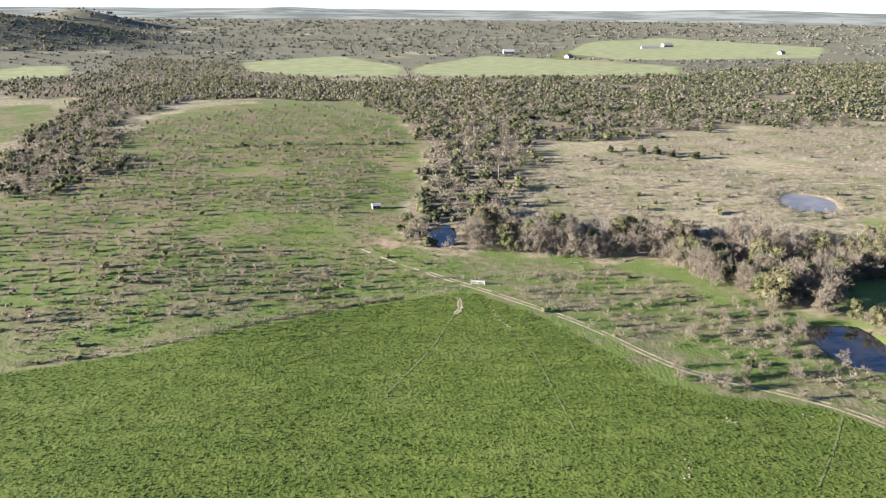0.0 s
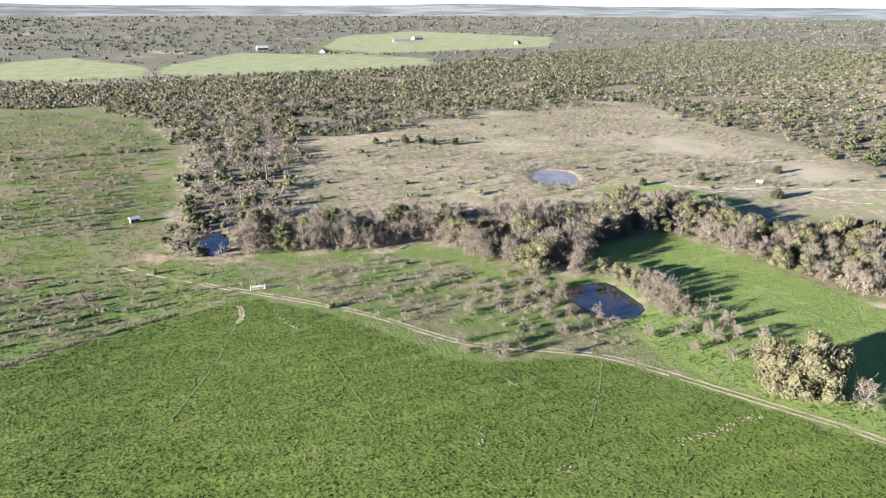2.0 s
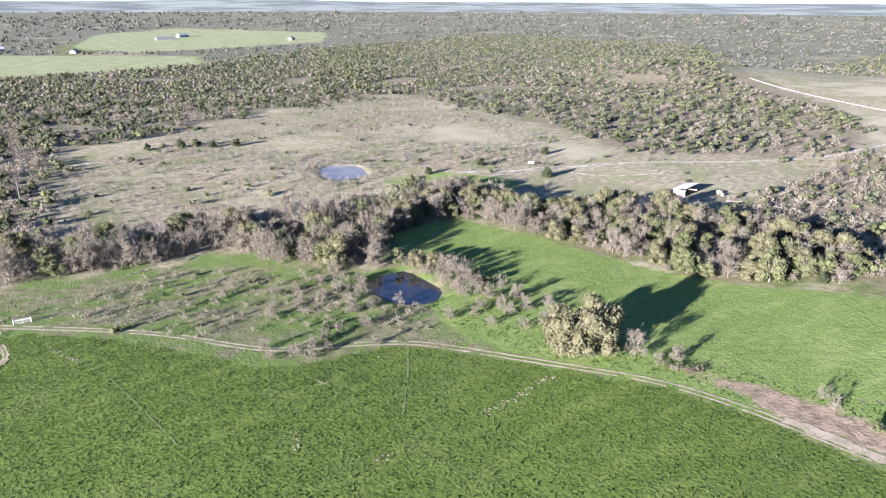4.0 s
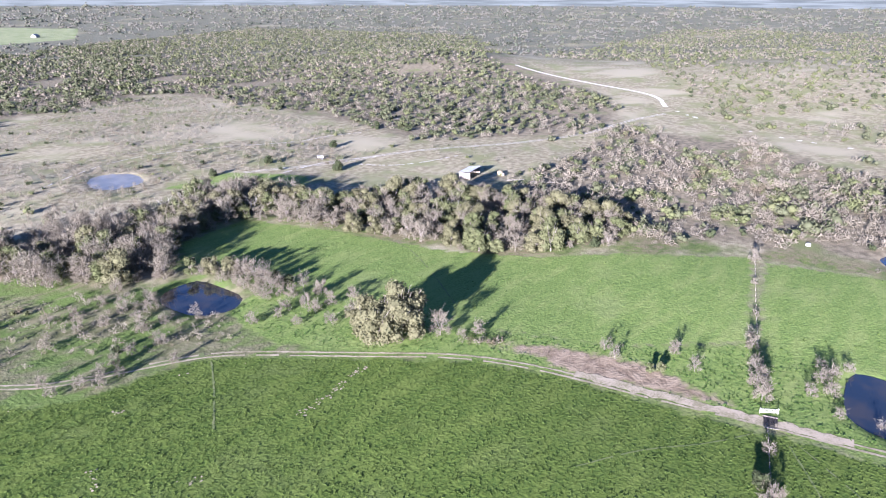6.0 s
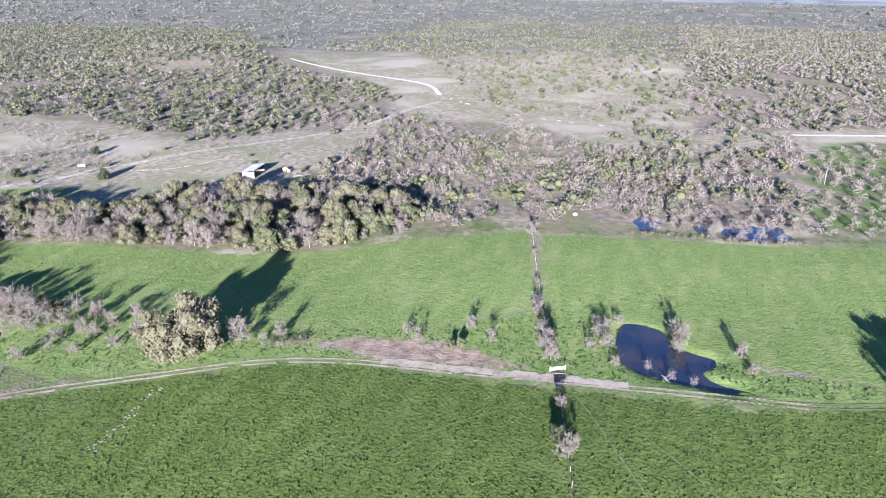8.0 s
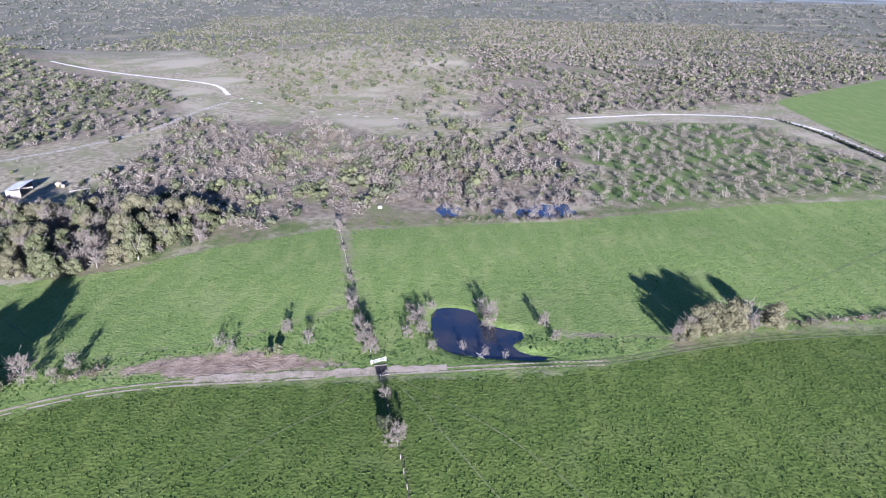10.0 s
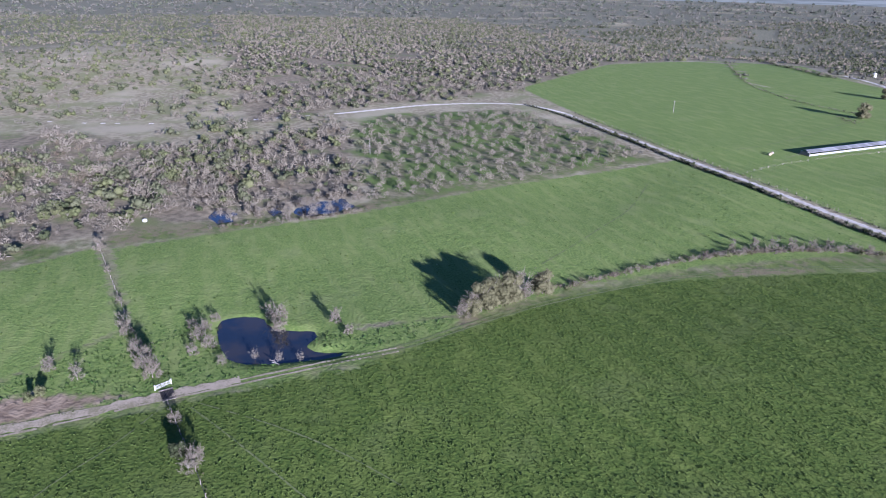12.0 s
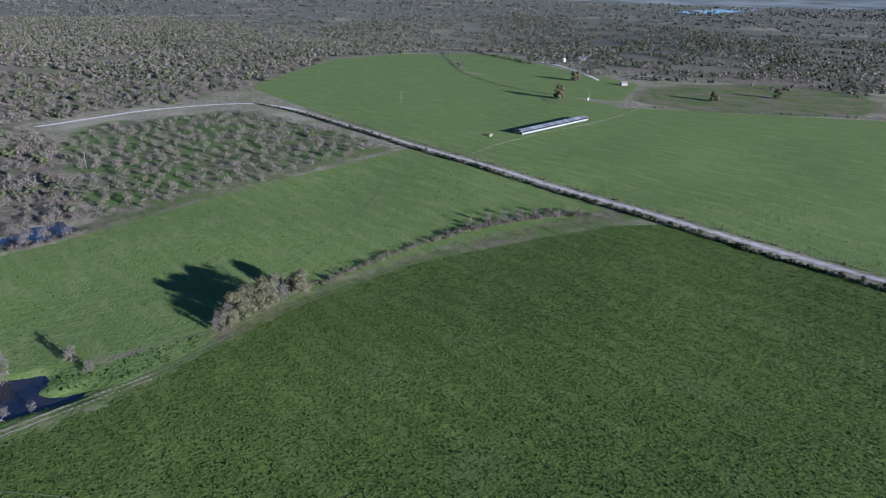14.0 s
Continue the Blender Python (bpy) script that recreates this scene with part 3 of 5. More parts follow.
KINDS = {
    "oak": [leafy_tree("oak_tree", 11 + k, 9.5, 4.8, 0.22, OAK, 2900, "olive-leaved oak with a broad uneven crown by the field", .05) for k in range(3)],
    "spring": [leafy_tree("leafing_tree", 21 + k, 8.5, 3.8, 0.23, SPRING, 1600, "yellow-green tree in fresh leaf beside the creek", .06) for k in range(3)],
    "cedar": [leafy_tree("juniper", 31 + k, 5.0, 2.8, 0.22, CEDAR, 1300, "dark green rounded juniper in dry grass", low=0.0) for k in range(2)],
    "bare": [bare_tree("bare_tree", 41 + k, 8.5, 4.2, 40, TWIG, "leafless grey-brown tree with fine twigs", haze=1120, width=.039) for k in range(4)],
    "shrub": [bare_tree("bare_shrub", 51 + k, 3.4, 2.2, 20, TWIG, "low leafless shrub with dense twigs", width=0.018, haze=700) for k in range(3)],
    "wispy": [wispy_tree("slender_tree", 71 + k, 8.5, 3.9, "slender leafless tree with thin spreading twigs") for k in range(3)],
    "dead": [bare_tree("dead_tree", 61, 9.0, 3.5, 26, PALEBARK, "bleached dead tree with bare white limbs", bark=PALEBARK, width=0.06)],
}
USED = {k: 0 for k in KINDS}


def plant(kind, x, y, scale=1.0, turn=None, tall=1.0):
    rng = random.Random(int(x * 31 + y * 17))
    base = KINDS[kind][USED[kind] % len(KINDS[kind])]
    turn = rng.uniform(0, 360) if turn is None else turn
    m = Matrix.LocRotScale((x, y, float(land(x, y)) - 0.05), Euler((0, 0, radians(turn))), (scale, scale, scale * tall))
    first = USED[kind] < len(KINDS[kind])
    USED[kind] += 1
    if first:
        base.matrix_basis = m
        return base
    ob = copy_thing(base, Matrix())
    ob.matrix_basis = m
    return ob


def drift(x, y):
    """Slow uneven wave between about -1 and 1."""
    return (np.sin(x / 11 + 1.7 * np.sin(y / 23)) + np.sin(y / 9 + 2.1 * np.sin(x / 29)) + np.sin((x + y) / 37)) / 2.2


def inside(poly, n_try, spacing, seed, lo=0.0, ragged=0.0, clearing=-9.0):
    """Points strewn in an outline, no two nearer than the spacing."""
    rng = np.random.default_rng(seed)
    p = np.array(poly, float)
    lo_c, hi_c = p.min(0), p.max(0)
    cell = {}
    q = rng.uniform(lo_c, hi_c, (n_try, 2))
    q = q[sdf(poly, q[:, 0], q[:, 1]) > lo + ragged * drift(q[:, 0], q[:, 1])]
    if clearing > -2:
        q = q[drift(q[:, 0] * .5 + 90, q[:, 1] * .5) + rng.uniform(-.25, .25, len(q)) > clearing]
    out = []
    for x, y in q:
        i, j = int(x // spacing), int(y // spacing)
        if all((x - a) ** 2 + (y - b) ** 2 > spacing ** 2 for u in (-1, 0, 1) for w in (-1, 0, 1) for a, b in cell.get((i + u, j + w), ())):
            cell.setdefault((i, j), []).append((x, y))
            out.append((x, y))
    return out


wetland = list(PONDS.values())


def dry(x, y, gap=1.0):
    return float(union(wetland, np.array([x]), np.array([y]))[0]) < -gap


def mixed(rng, table):
    r = rng.uniform(0, sum(w for _, w in table))
    for kind, w in table:
        r -= w
        if r <= 0:
            return kind
    return table[-1][0]


rng0 = random.Random(5)
for key, spacing, table in (("creek", 5.0, (("bare", 5.5), ("wispy", 1.5), ("spring", 2), ("oak", 1.2), ("shrub", 1.5), ("dead", .25))), ("creek_bend", 5.0, (("bare", 4.2), ("wispy", 1.2), ("spring", 2.6), ("oak", 1.8), ("shrub", 1.2), ("cedar", .4), ("dead", .2)))):
    for x, y in inside(WOOD[key], 5000, spacing, 3, 0, 3.0):
        if dry(x, y, 2) and float(union(LUSH, np.array([x]), np.array([y]))[0]) < -1.5:
            plant(mixed(rng0, table), x, y, rng0.uniform(.8, 1.4), tall=rng0.uniform(.85, 1.1))

# the broad oak group beside the track, the clump beside the far track
SPOTS = [
    ("oak", 127, 113, 1.4), ("oak", 132, 108, 1.45), ("oak", 129, 119, 1.2), ("oak", 137, 111, 1.5), ("oak", 134, 114, 1.35), ("bare", 140, 101, .95), ("bare", 147, 93, .6), ("shrub", 143, 96, .8),
    ("bare", 168, -62, .75), ("oak", 171, -68, .95), ("oak", 174, -75, 1.05), ("oak", 173, -71, 1.0), ("oak", 175, -79, 1.0), ("oak", 169, -64, .7), ("bare", 176, -83, 1.05), ("oak", 178, -91, .95), ("bare", 170, -65, .8),
]
for kind, x, y, s in SPOTS:
    plant(kind, x, y, s)
SPRINGS = [(308, 68, .75), (295, 69, .7), (294, 61, .65), (299, 65, .7), (321, 60, .6), (302, 46, .6), (322, 83, .55), (373, 11, .9), (367, 21, .8), (379, 5, .8), (399, 105, .7), (378, 89, .6), (370, 61, .5), (366, 2, .7), (308, 128, .7), (283, 109, .8), (306, 105, .6), (336, 55, .6), (313, 62, .7), (287, 126, .8), (262, 120, .9)]
plant("oak", 136, 112, 1.15, tall=1.45)
# round the dark pond
for kind, x, y, s in (("oak", 131, 190, .75), ("spring", 136, 187, .8), ("wispy", 135, 178, .8), ("wispy", 138, 172, .85), ("wispy", 133, 162, .75), ("cedar", 139, 168, .9), ("cedar", 141, 163, .8), ("bare", 134, 154, .65), ("bare", 141, 148, .7), ("wispy", 142, 157, .7), ("wispy", 143, 136, .6), ("shrub", 108, 190, 1.2), ("bare", 104, 183, .6), ("wispy", 100, 190, .7), ("wispy", 97, 178, .55), ("shrub", 108, 165, .8), ("bare", 137, 140, .6), ("wispy", 131, 145, .55), ("spring", 127, 195, .8), ("bare", 119, 199, 1.1), ("shrub", 122, 139, 1.0), ("shrub", 128, 131, 1.2), ("wispy", 134, 127, .6)):
    plant(kind, x, y, s)
for kind, x, y, s in (("oak", 134, 184, .75), ("bare", 136, 180, .9), ("bare", 136, 174, .9), ("shrub", 129, 182, 1.3), ("shrub", 130, 172, 1.4), ("shrub", 129, 160, 1.2), ("bare", 135, 167, .8), ("wispy", 281, 3, .6), ("shrub", 276, -1, 1.4), ("shrub", 279, -24, 1.5), ("wispy", 284, -34, .6), ("shrub", 288, -44, 1.5), ("shrub", 276, -40, 1.4), ("wispy", 270, -22, .6), ("shrub", 282, -31, 1.6), ("shrub", 286, -30, 1.3), ("shrub", 273, -33, 1.2), ("shrub", 282, -36, 1.2), ("shrub", 285, -9, 1.6), ("shrub", 277, -12, 1.3), ("wispy", 290, -54, .7), ("shrub", 273, -47, 1.2)):
    plant(kind, x, y, s)
# the bank of tan shrubs on the dark pond, and on down the strip
BANK = [("bare", 128, 192, .5), ("bare", 132, 189, .58), ("bare", 136, 186, .62), ("bare", 138, 180, .6), ("bare", 139, 173, .58), ("bare", 134, 169, .5), ("bare", 137, 163, .55), ("bare", 133, 158, .5), ("shrub", 131, 168, 1.0), ("shrub", 129, 163, 1.1), ("shrub", 131.5, 180, 1.1), ("shrub", 131, 176, 1.2),
        ("bare", 141, 150, .45), ("bare", 145, 139, .5), ("shrub", 131, 141, 1.3), ("shrub", 136, 131, 1.2), ("shrub", 127, 149, 1.2), ("bare", 134, 148, .42), ("bare", 122, 147, .4), ("shrub", 115, 150, 1.2), ("bare", 100, 170, .42), ("shrub", 92, 160, 1.3), ("bare", 96, 196, .5), ("bare", 104, 202, .6), ("bare", 87, 196, .45), ("shrub", 80, 196, 1.2), ("shrub", 72, 182, 1.1), ("bare", 66, 205, .4)]
for kind, x, y, s in BANK:
    plant(kind, x, y, s)
# yellow-green clumps in the thicket
for x, y, s in SPRINGS:
    plant("spring", x, y, s, tall=.75)
# scrub along the track
for kind, x, y, s in (("bare", 78, 159, .5), ("shrub", 73, 157, 1.1), ("shrub", 67, 155, 1.1), ("shrub", 62, 163, 1.0), ("wispy", 84, 161, .5), ("shrub", 61, 157, 1.0), ("bare", 93, 171, .55), ("bare", 83, 186, .55), ("wispy", 97, 187, .6), ("bare", 88, 148, .4), ("shrub", 70, 152, 1.1), ("cedar", 82, 165, .5), ("bare", 89, 183, .5), ("shrub", 76, 153, .9)):
    plant(kind, x, y, s)
# round the field pond
for kind, x, y, s in (("wispy", 161.5, -3, .34), ("wispy", 158.5, -9, .34), ("wispy", 157, -14, .3), ("shrub", 161, 5, .8), ("wispy", 183, -9, .65), ("bare", 180, -11, .7), ("shrub", 175, -10.5, 1.3), ("bare", 175, -26, .55), ("bare", 167, -28, .4), ("shrub", 171, 8, 1.2), ("shrub", 176, 11, 1.2), ("shrub", 168, 12, 1.0), ("shrub", 180, 9, 1.2), ("shrub", 186, 6, .9), ("shrub", 184, 12, .9)):
    plant(kind, x, y, s)
# along the fence and the strip
for kind, x, y, s in (("wispy", 189, 31, .55), ("bare", 184, 29, .6), ("wispy", 170, 25, .65), ("bare", 164, 23, .75), ("bare", 159, 21, .7), ("shrub", 174, 26, 1.2), ("shrub", 138, 15, .9), ("bare", 122, 11, .55), ("cedar", 126, 14, .7), ("shrub", 120, 12, 1.1), ("bare", 252, 44, .7), ("shrub", 230, 39, .7), ("shrub", 205, 33, .7),
                      ("wispy", 157, 57, .55), ("wispy", 160, 61, .5), ("spring", 158, 45, .35), ("spring", 156, 47, .38), ("bare", 169, 45, .5), ("wispy", 163, 38, .6)):
    plant(kind, x, y, s)
# saplings at the far corner of the wheat
for kind, x, y, s in (("wispy", 195, -176, .5), ("bare", 193, -184, .5), ("wispy", 191, -191, .6), ("bare", 189, -198, .55), ("wispy", 187, -205, .55), ("bare", 185, -211, .5), ("shrub", 181, -217, 1.1), ("shrub", 177, -222, 1.0)):
    plant(kind, x, y, s)
# tall trees in the creek row
for kind, x, y, s in (("spring", 94, 243, 1.25), ("spring", 98, 228, 1.3), ("bare", 102, 216, 1.1), ("bare", 117, 217, 1.4), ("bare", 124, 206, 1.3), ("spring", 90, 249, 1.2), ("bare", 110, 226, 1.3), ("bare", 128, 213, 1.2)):
    plant(kind, x, y, s)
# lone junipers on the dry pasture
for kind, x, y, s in (("cedar", 263, 258, 1.25), ("cedar", 250, 298, 1.0), ("cedar", 215, 300, .9), ("bare", 290, 305, .5), ("cedar", 303, 300, 1.0), ("cedar", 130, 452, 1.1), ("cedar", 138, 447, 1.2), ("cedar", 146, 440, 1.0), ("cedar", 160, 436, 1.1), ("cedar", 110, 455, .9), ("oak", 397, -456, 1.3), ("oak", 468, -560, 1.2), ("oak", 314, -559, 1.0), ("oak", 291, -623, .9)):
    plant(kind, x, y, s)


def stuff_woods(name, pts, sizes, kinds, pieces, seed, label, airy=False, slim=1.0):
    """Woods too many to count: rounded crowns of leaf sprays or twigs, one mesh for each leaf."""
    rng = np.random.default_rng(seed)
    pts, sizes, kinds = np.array(pts), np.array(sizes), np.array(kinds)
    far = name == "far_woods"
    low = far or pieces <= 6
    lobes = 2 if low else 4
    for k, material in enumerate(HAZED_LEAVES if far else (TWIG, LIVEOAK, SPRING, CEDAR, BRUSH)):
        sel = kinds == k
        if not sel.any():
            continue
        p, s = pts[sel], sizes[sel]
        twiggy = k in (0, 4)
        n = len(p)
        per = (4 if far else 6 if low else 14 if airy else 18 if pieces < 30 else 24) if twiggy else (4 if far else 7 if low else 15 if pieces < 30 else 20)
        tall = rng.uniform(.8, 1.2, n) * np.clip(3.0 / s, .5, 1) * slim * (.85 if airy else 1)
        o = rng.uniform(-.55, .55, (n, lobes, 3)) * np.array([1 / slim, 1 / slim, .45]) * (1.2 if twiggy and slim < 1.25 and not airy else 1)
        r = rng.uniform(.48, .86, (n, lobes)) * (1.1 if lobes < 4 else 1)
        mid = o * s[:, None, None]
        mid[..., 2] = np.maximum((mid[..., 2] + s[:, None] * .6) * tall[:, None], .1)
        base = np.column_stack([p, land(p[:, 0], p[:, 1])])[:, None]
        size = r * s[:, None]
        core = .55 if twiggy and low else .4 if twiggy else .68
        blobs = lumps((mid + base).reshape(-1, 3), size.reshape(-1, 1) * np.array([[1, 1, .85]]) * core, 1 if pieces >= 40 and not airy and not twiggy else 0, rng, .22)
        d = rng.normal(size=(n, lobes, per, 3))
        d /= np.linalg.norm(d, axis=3)[..., None]
        reach = rng.uniform(.25, .85, (n, lobes, per, 1)) if twiggy else rng.uniform(.6, 1.1, (n, lobes, per, 1))
        q = mid[:, :, None] + d * size[:, :, None, None] * reach
        q[..., 2] = np.maximum(q[..., 2], .08)
        q = (q + base[:, None]).reshape(-1, 3)
        each = np.repeat(size.ravel(), per)
        grain = 1.3 if airy else 1.9 if far else 1.6 if low else 1.0 if pieces >= 30 or not twiggy else 1.4
        if twiggy:
            up = np.array([0, 0, .2])
            loose = splinters(q, (d * .4 + rng.normal(0, .6, d.shape) + up).reshape(-1, 3), each * rng.uniform(.35, .75, len(each)), each * rng.uniform(.05, .09, len(each)) * grain, rng)
        else:
            loose = leaves(q, (d * .6 + rng.normal(0, .8, d.shape)).reshape(-1, 3), each * rng.uniform(.13, .25, len(each)) * grain, rng)
        tagged(new(name, mesh(name, *(loose if twiggy and not low and slim < 1.25 else joined([blobs, loose])), material, True)), label, "scrub" if airy else "woods", kind="stuff")


def strew(polys, seed, label, step=7.0, mix=(.55, .2, .1, .15, 0), near=52, size=(2.2, 3.8), name="woods", ragged=8.0, clearing=-9.0, slim=1.0):
    rng = np.random.default_rng(seed)
    pts = []
    for poly in polys:
        a = np.array(poly)
        area = abs(np.sum(a[:, 0] * np.roll(a[:, 1], -1) - a[:, 1] * np.roll(a[:, 0], -1))) / 2
        pts += inside(poly, int(area / step ** 2 * 5), step, seed, 0, ragged, clearing)
    pts = np.array(pts)
    open_field = union(LUSH, pts[:, 0], pts[:, 1])
    road = np.min([np.hypot(pts[:, 0] - q[0], pts[:, 1] - q[1]) for q in smooth_line(ROAD, 6.0)], axis=0)
    pts = pts[(union(CLEAR, pts[:, 0], pts[:, 1]) < 0) & (union(wetland, pts[:, 0], pts[:, 1]) < -1) & (open_field < -1.5) & (road > 5)]
    d = np.hypot(*pts.T)
    kinds = rng.choice(5, len(pts), p=np.array(mix) / sum(mix))
    sizes = np.exp(rng.uniform(math.log(size[0]), math.log(size[1]), len(pts))) * np.where(kinds == 3, .8, 1.0)
    for lo, hi, n in ((0, 330, near), (330, 700, near // 2), (700, 6000, 6)):
        s = (d >= lo) & (d < hi)
        if s.any():
            stuff_woods(name, pts[s], sizes[s], kinds[s], n, seed, label, name == "scrub", slim)


strew([WOOD["left_band"], WOOD["centre"], WOOD["saddle"]], 1, "grey-brown leafless riverside woods with green trees", 5.3, (.5, .27, .13, .1, 0), 48, (2.4, 4.6), clearing=-1.2)
strew([WOOD["cedars"]], 2, "dark green junipers among grey leafless scrub", 5.8, (.3, .34, .06, .32, 0), clearing=-.8, ragged=20, size=(2.0, 4.8))
strew([WOOD["thicket"], WOOD["swamp"]], 3, "grey leafless thicket with yellow-green bushes", 5.0, (.66, .13, .13, .03, .05), 40, (1.3, 4.4), "thicket", 12, -.6)
strew([WOOD["hill"]], 4, "olive and dark green wooded hill", 6.6, (.3, .34, .12, .24, 0), clearing=-.75, size=(2.0, 4.6), ragged=20)
strew([WOOD["hilltop"]], 5, "sparse olive scrub on the pale hilltop", 8.5, (.4, .34, .2, .06, 0), size=(1.8, 4.6), clearing=-.55, ragged=30, slim=.85)
strew([WOOD["forest"]], 6, "grey-brown leafless forest on the slope", 6.6, (.62, .24, .08, .06, 0), clearing=-.75, size=(2.2, 4.8), ragged=30)
strew([WOOD["orchard"]], 7, "leafless grey mesquite spaced over thin grass", 7.0, (.97, .01, .02, .0, 0), 40, (2.1, 3.2), "thicket", 2, slim=1.15)
# The high share of dark junipers stands in for shade on this slope.
strew([WOOD["far_slope"]], 10, "leafless woods on the far slope, darkened with junipers for its shade", 8.5, (.45, .15, .0, .4, 0), size=(2.4, 5.5), ragged=30, clearing=-.3)
strew([[(-1420, 1500), (-1150, 1880), (-800, 1850), (-640, 1560), (-700, 1280), (-960, 1180), (-1250, 1260)]], 25, "dark wooded knoll", 13, (.25, .25, 0, .5, 0), size=(3.5, 6.0), ragged=40)
strew([WOOD["north"]], 8, "grey-brown woods round far meadows", 7.5, ragged=14, size=(2.6, 4.4))


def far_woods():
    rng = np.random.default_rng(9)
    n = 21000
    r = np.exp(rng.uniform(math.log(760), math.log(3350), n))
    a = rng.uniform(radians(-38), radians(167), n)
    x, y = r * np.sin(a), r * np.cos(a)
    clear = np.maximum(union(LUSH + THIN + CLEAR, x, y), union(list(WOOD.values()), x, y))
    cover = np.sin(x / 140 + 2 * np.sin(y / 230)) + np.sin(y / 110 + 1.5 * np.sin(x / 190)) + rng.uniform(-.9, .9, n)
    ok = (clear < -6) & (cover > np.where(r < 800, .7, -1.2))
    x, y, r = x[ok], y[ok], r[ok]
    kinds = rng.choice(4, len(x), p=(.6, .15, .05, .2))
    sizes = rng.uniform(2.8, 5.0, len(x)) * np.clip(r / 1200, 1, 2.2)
    stuff_woods("far_woods", np.stack([x, y], 1), sizes, kinds, 6, 9, "far woods and hedgerows in haze-tinted grey and dark green", slim=.75)


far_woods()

# scrub over the dry pasture
strew([[(30, 300), (60, 420), (140, 500), (380, 590), (350, 280), (300, 260), (200, 310), (120, 280)]], 12, "low grey mesquite scrub in dry pasture", 4.3, (.8, .02, .02, .03, .13), 24, (.8, 2.1), "scrub", 6, -.6)
strew([[(-190, 300), (-200, 420), (-40, 470), (-40, 280), (10, 225), (-40, 200), (-115, 163)]], 13, "brown leafless weeds and low scrub in thin pasture", 3.8, (.5, .0, .05, .01, .44), 24, (.45, 1.5), "scrub", 6, -.35)
strew([[(0, 228), (60, 240), (110, 190), (150, 130), (140, 100), (110, 140), (60, 180)]], 14, "low grey scrub between track and creek", 3.2, (.8, .0, .03, .01, .16), 24, (.5, 2.0), "scrub", 4, -.6)
strew([[(300, 180), (330, 260), (420, 240), (500, 200), (560, 215), (480, 160), (340, 170)]], 15, "scattered low scrub by the ranch track", 8.0, (.8, .1, .1, .1, 0), 24, (.6, 1.8), "scrub", 4, -.2)


strew([[(-330, 290), (-250, 540), (-130, 680), (-45, 590), (-30, 480), (-45, 290), (-20, 215), (-112, 170), (-240, 180)]], 16, "slender leafless saplings over thin pasture", 5.4, (.82, 0, .03, 0, .15), 24, (1.0, 2.3), "thicket", 6, -.65, 1.25)
strew([[(40, 235), (100, 225), (112, 195), (150, 150), (150, 118), (128, 120), (100, 160), (62, 168), (20, 216)]], 17, "rounded pale leafless shrubs between track and pond", 6.5, (.92, 0, .06, 0, .02), 40, (1.1, 2.3), "thicket", 4, -.7, 1.1)
strew([[(60, 300), (80, 440), (230, 500), (330, 420), (340, 300), (260, 270), (160, 290)]], 18, "scattered leafless mesquite on dry pasture", 10.0, (.86, .04, .04, .06, 0), 24, (1.3, 2.6), "scrub", 6, -.35)
# Dark groves; the third outline stands in for a patch of slope shade.
strew([[(690, -925), (720, -960), (760, -1040), (700, -1010)], [(440, -940), (470, -960), (450, -1010), (410, -985)], [(790, -925), (900, -885), (930, -905), (810, -950)], [(650, -1180), (760, -1200), (740, -1260), (650, -1240)]], 19, "dark junipers standing for groves and shade on the far slope", 8.0, (.2, .2, 0, .6, 0), 24, (3.5, 6.5))


strew([[(150, 320), (170, 300), (200, 312), (208, 345), (190, 362), (160, 355)]], 24, "grey shrubs round the silty stock pond", 3.2, (.9, 0, .05, 0, .05), 24, (.7, 1.7), "scrub", 6)


def far_rim():
    """The far plain that closes the view, its distance haze mixed into the colours."""
    k = Mat("far plain", 1.0, 0, 0.0)
    k.colour(k.mix(k.step(k.noise(260, 5, .6), .38, .62), (0.14, 0.155, 0.14), (0.25, 0.27, 0.245)))
    v, f = [], []
    a = np.radians(np.arange(0, 361, 1.0))
    radii = [3250, 3400, 3650, 3900, 4200, 4500, 4900]
    for r in radii:
        x, y = r * np.sin(a), r * np.cos(a)
        v.append(np.column_stack([x, y, land(x, y) + (0.8 if r > 3300 else -4)]))
    n = len(a)
    for q in range(len(radii) - 1):
        f += [(q * n + i, q * n + i + 1, (q + 1) * n + i + 1, (q + 1) * n + i) for i in range(n - 1)]
    tagged(new("backdrop", mesh("backdrop", np.concatenate(v), f, k.m, True)), "far plain with low hills, pale bluish haze in its colour", "backdrop", kind="structure")


far_rim()


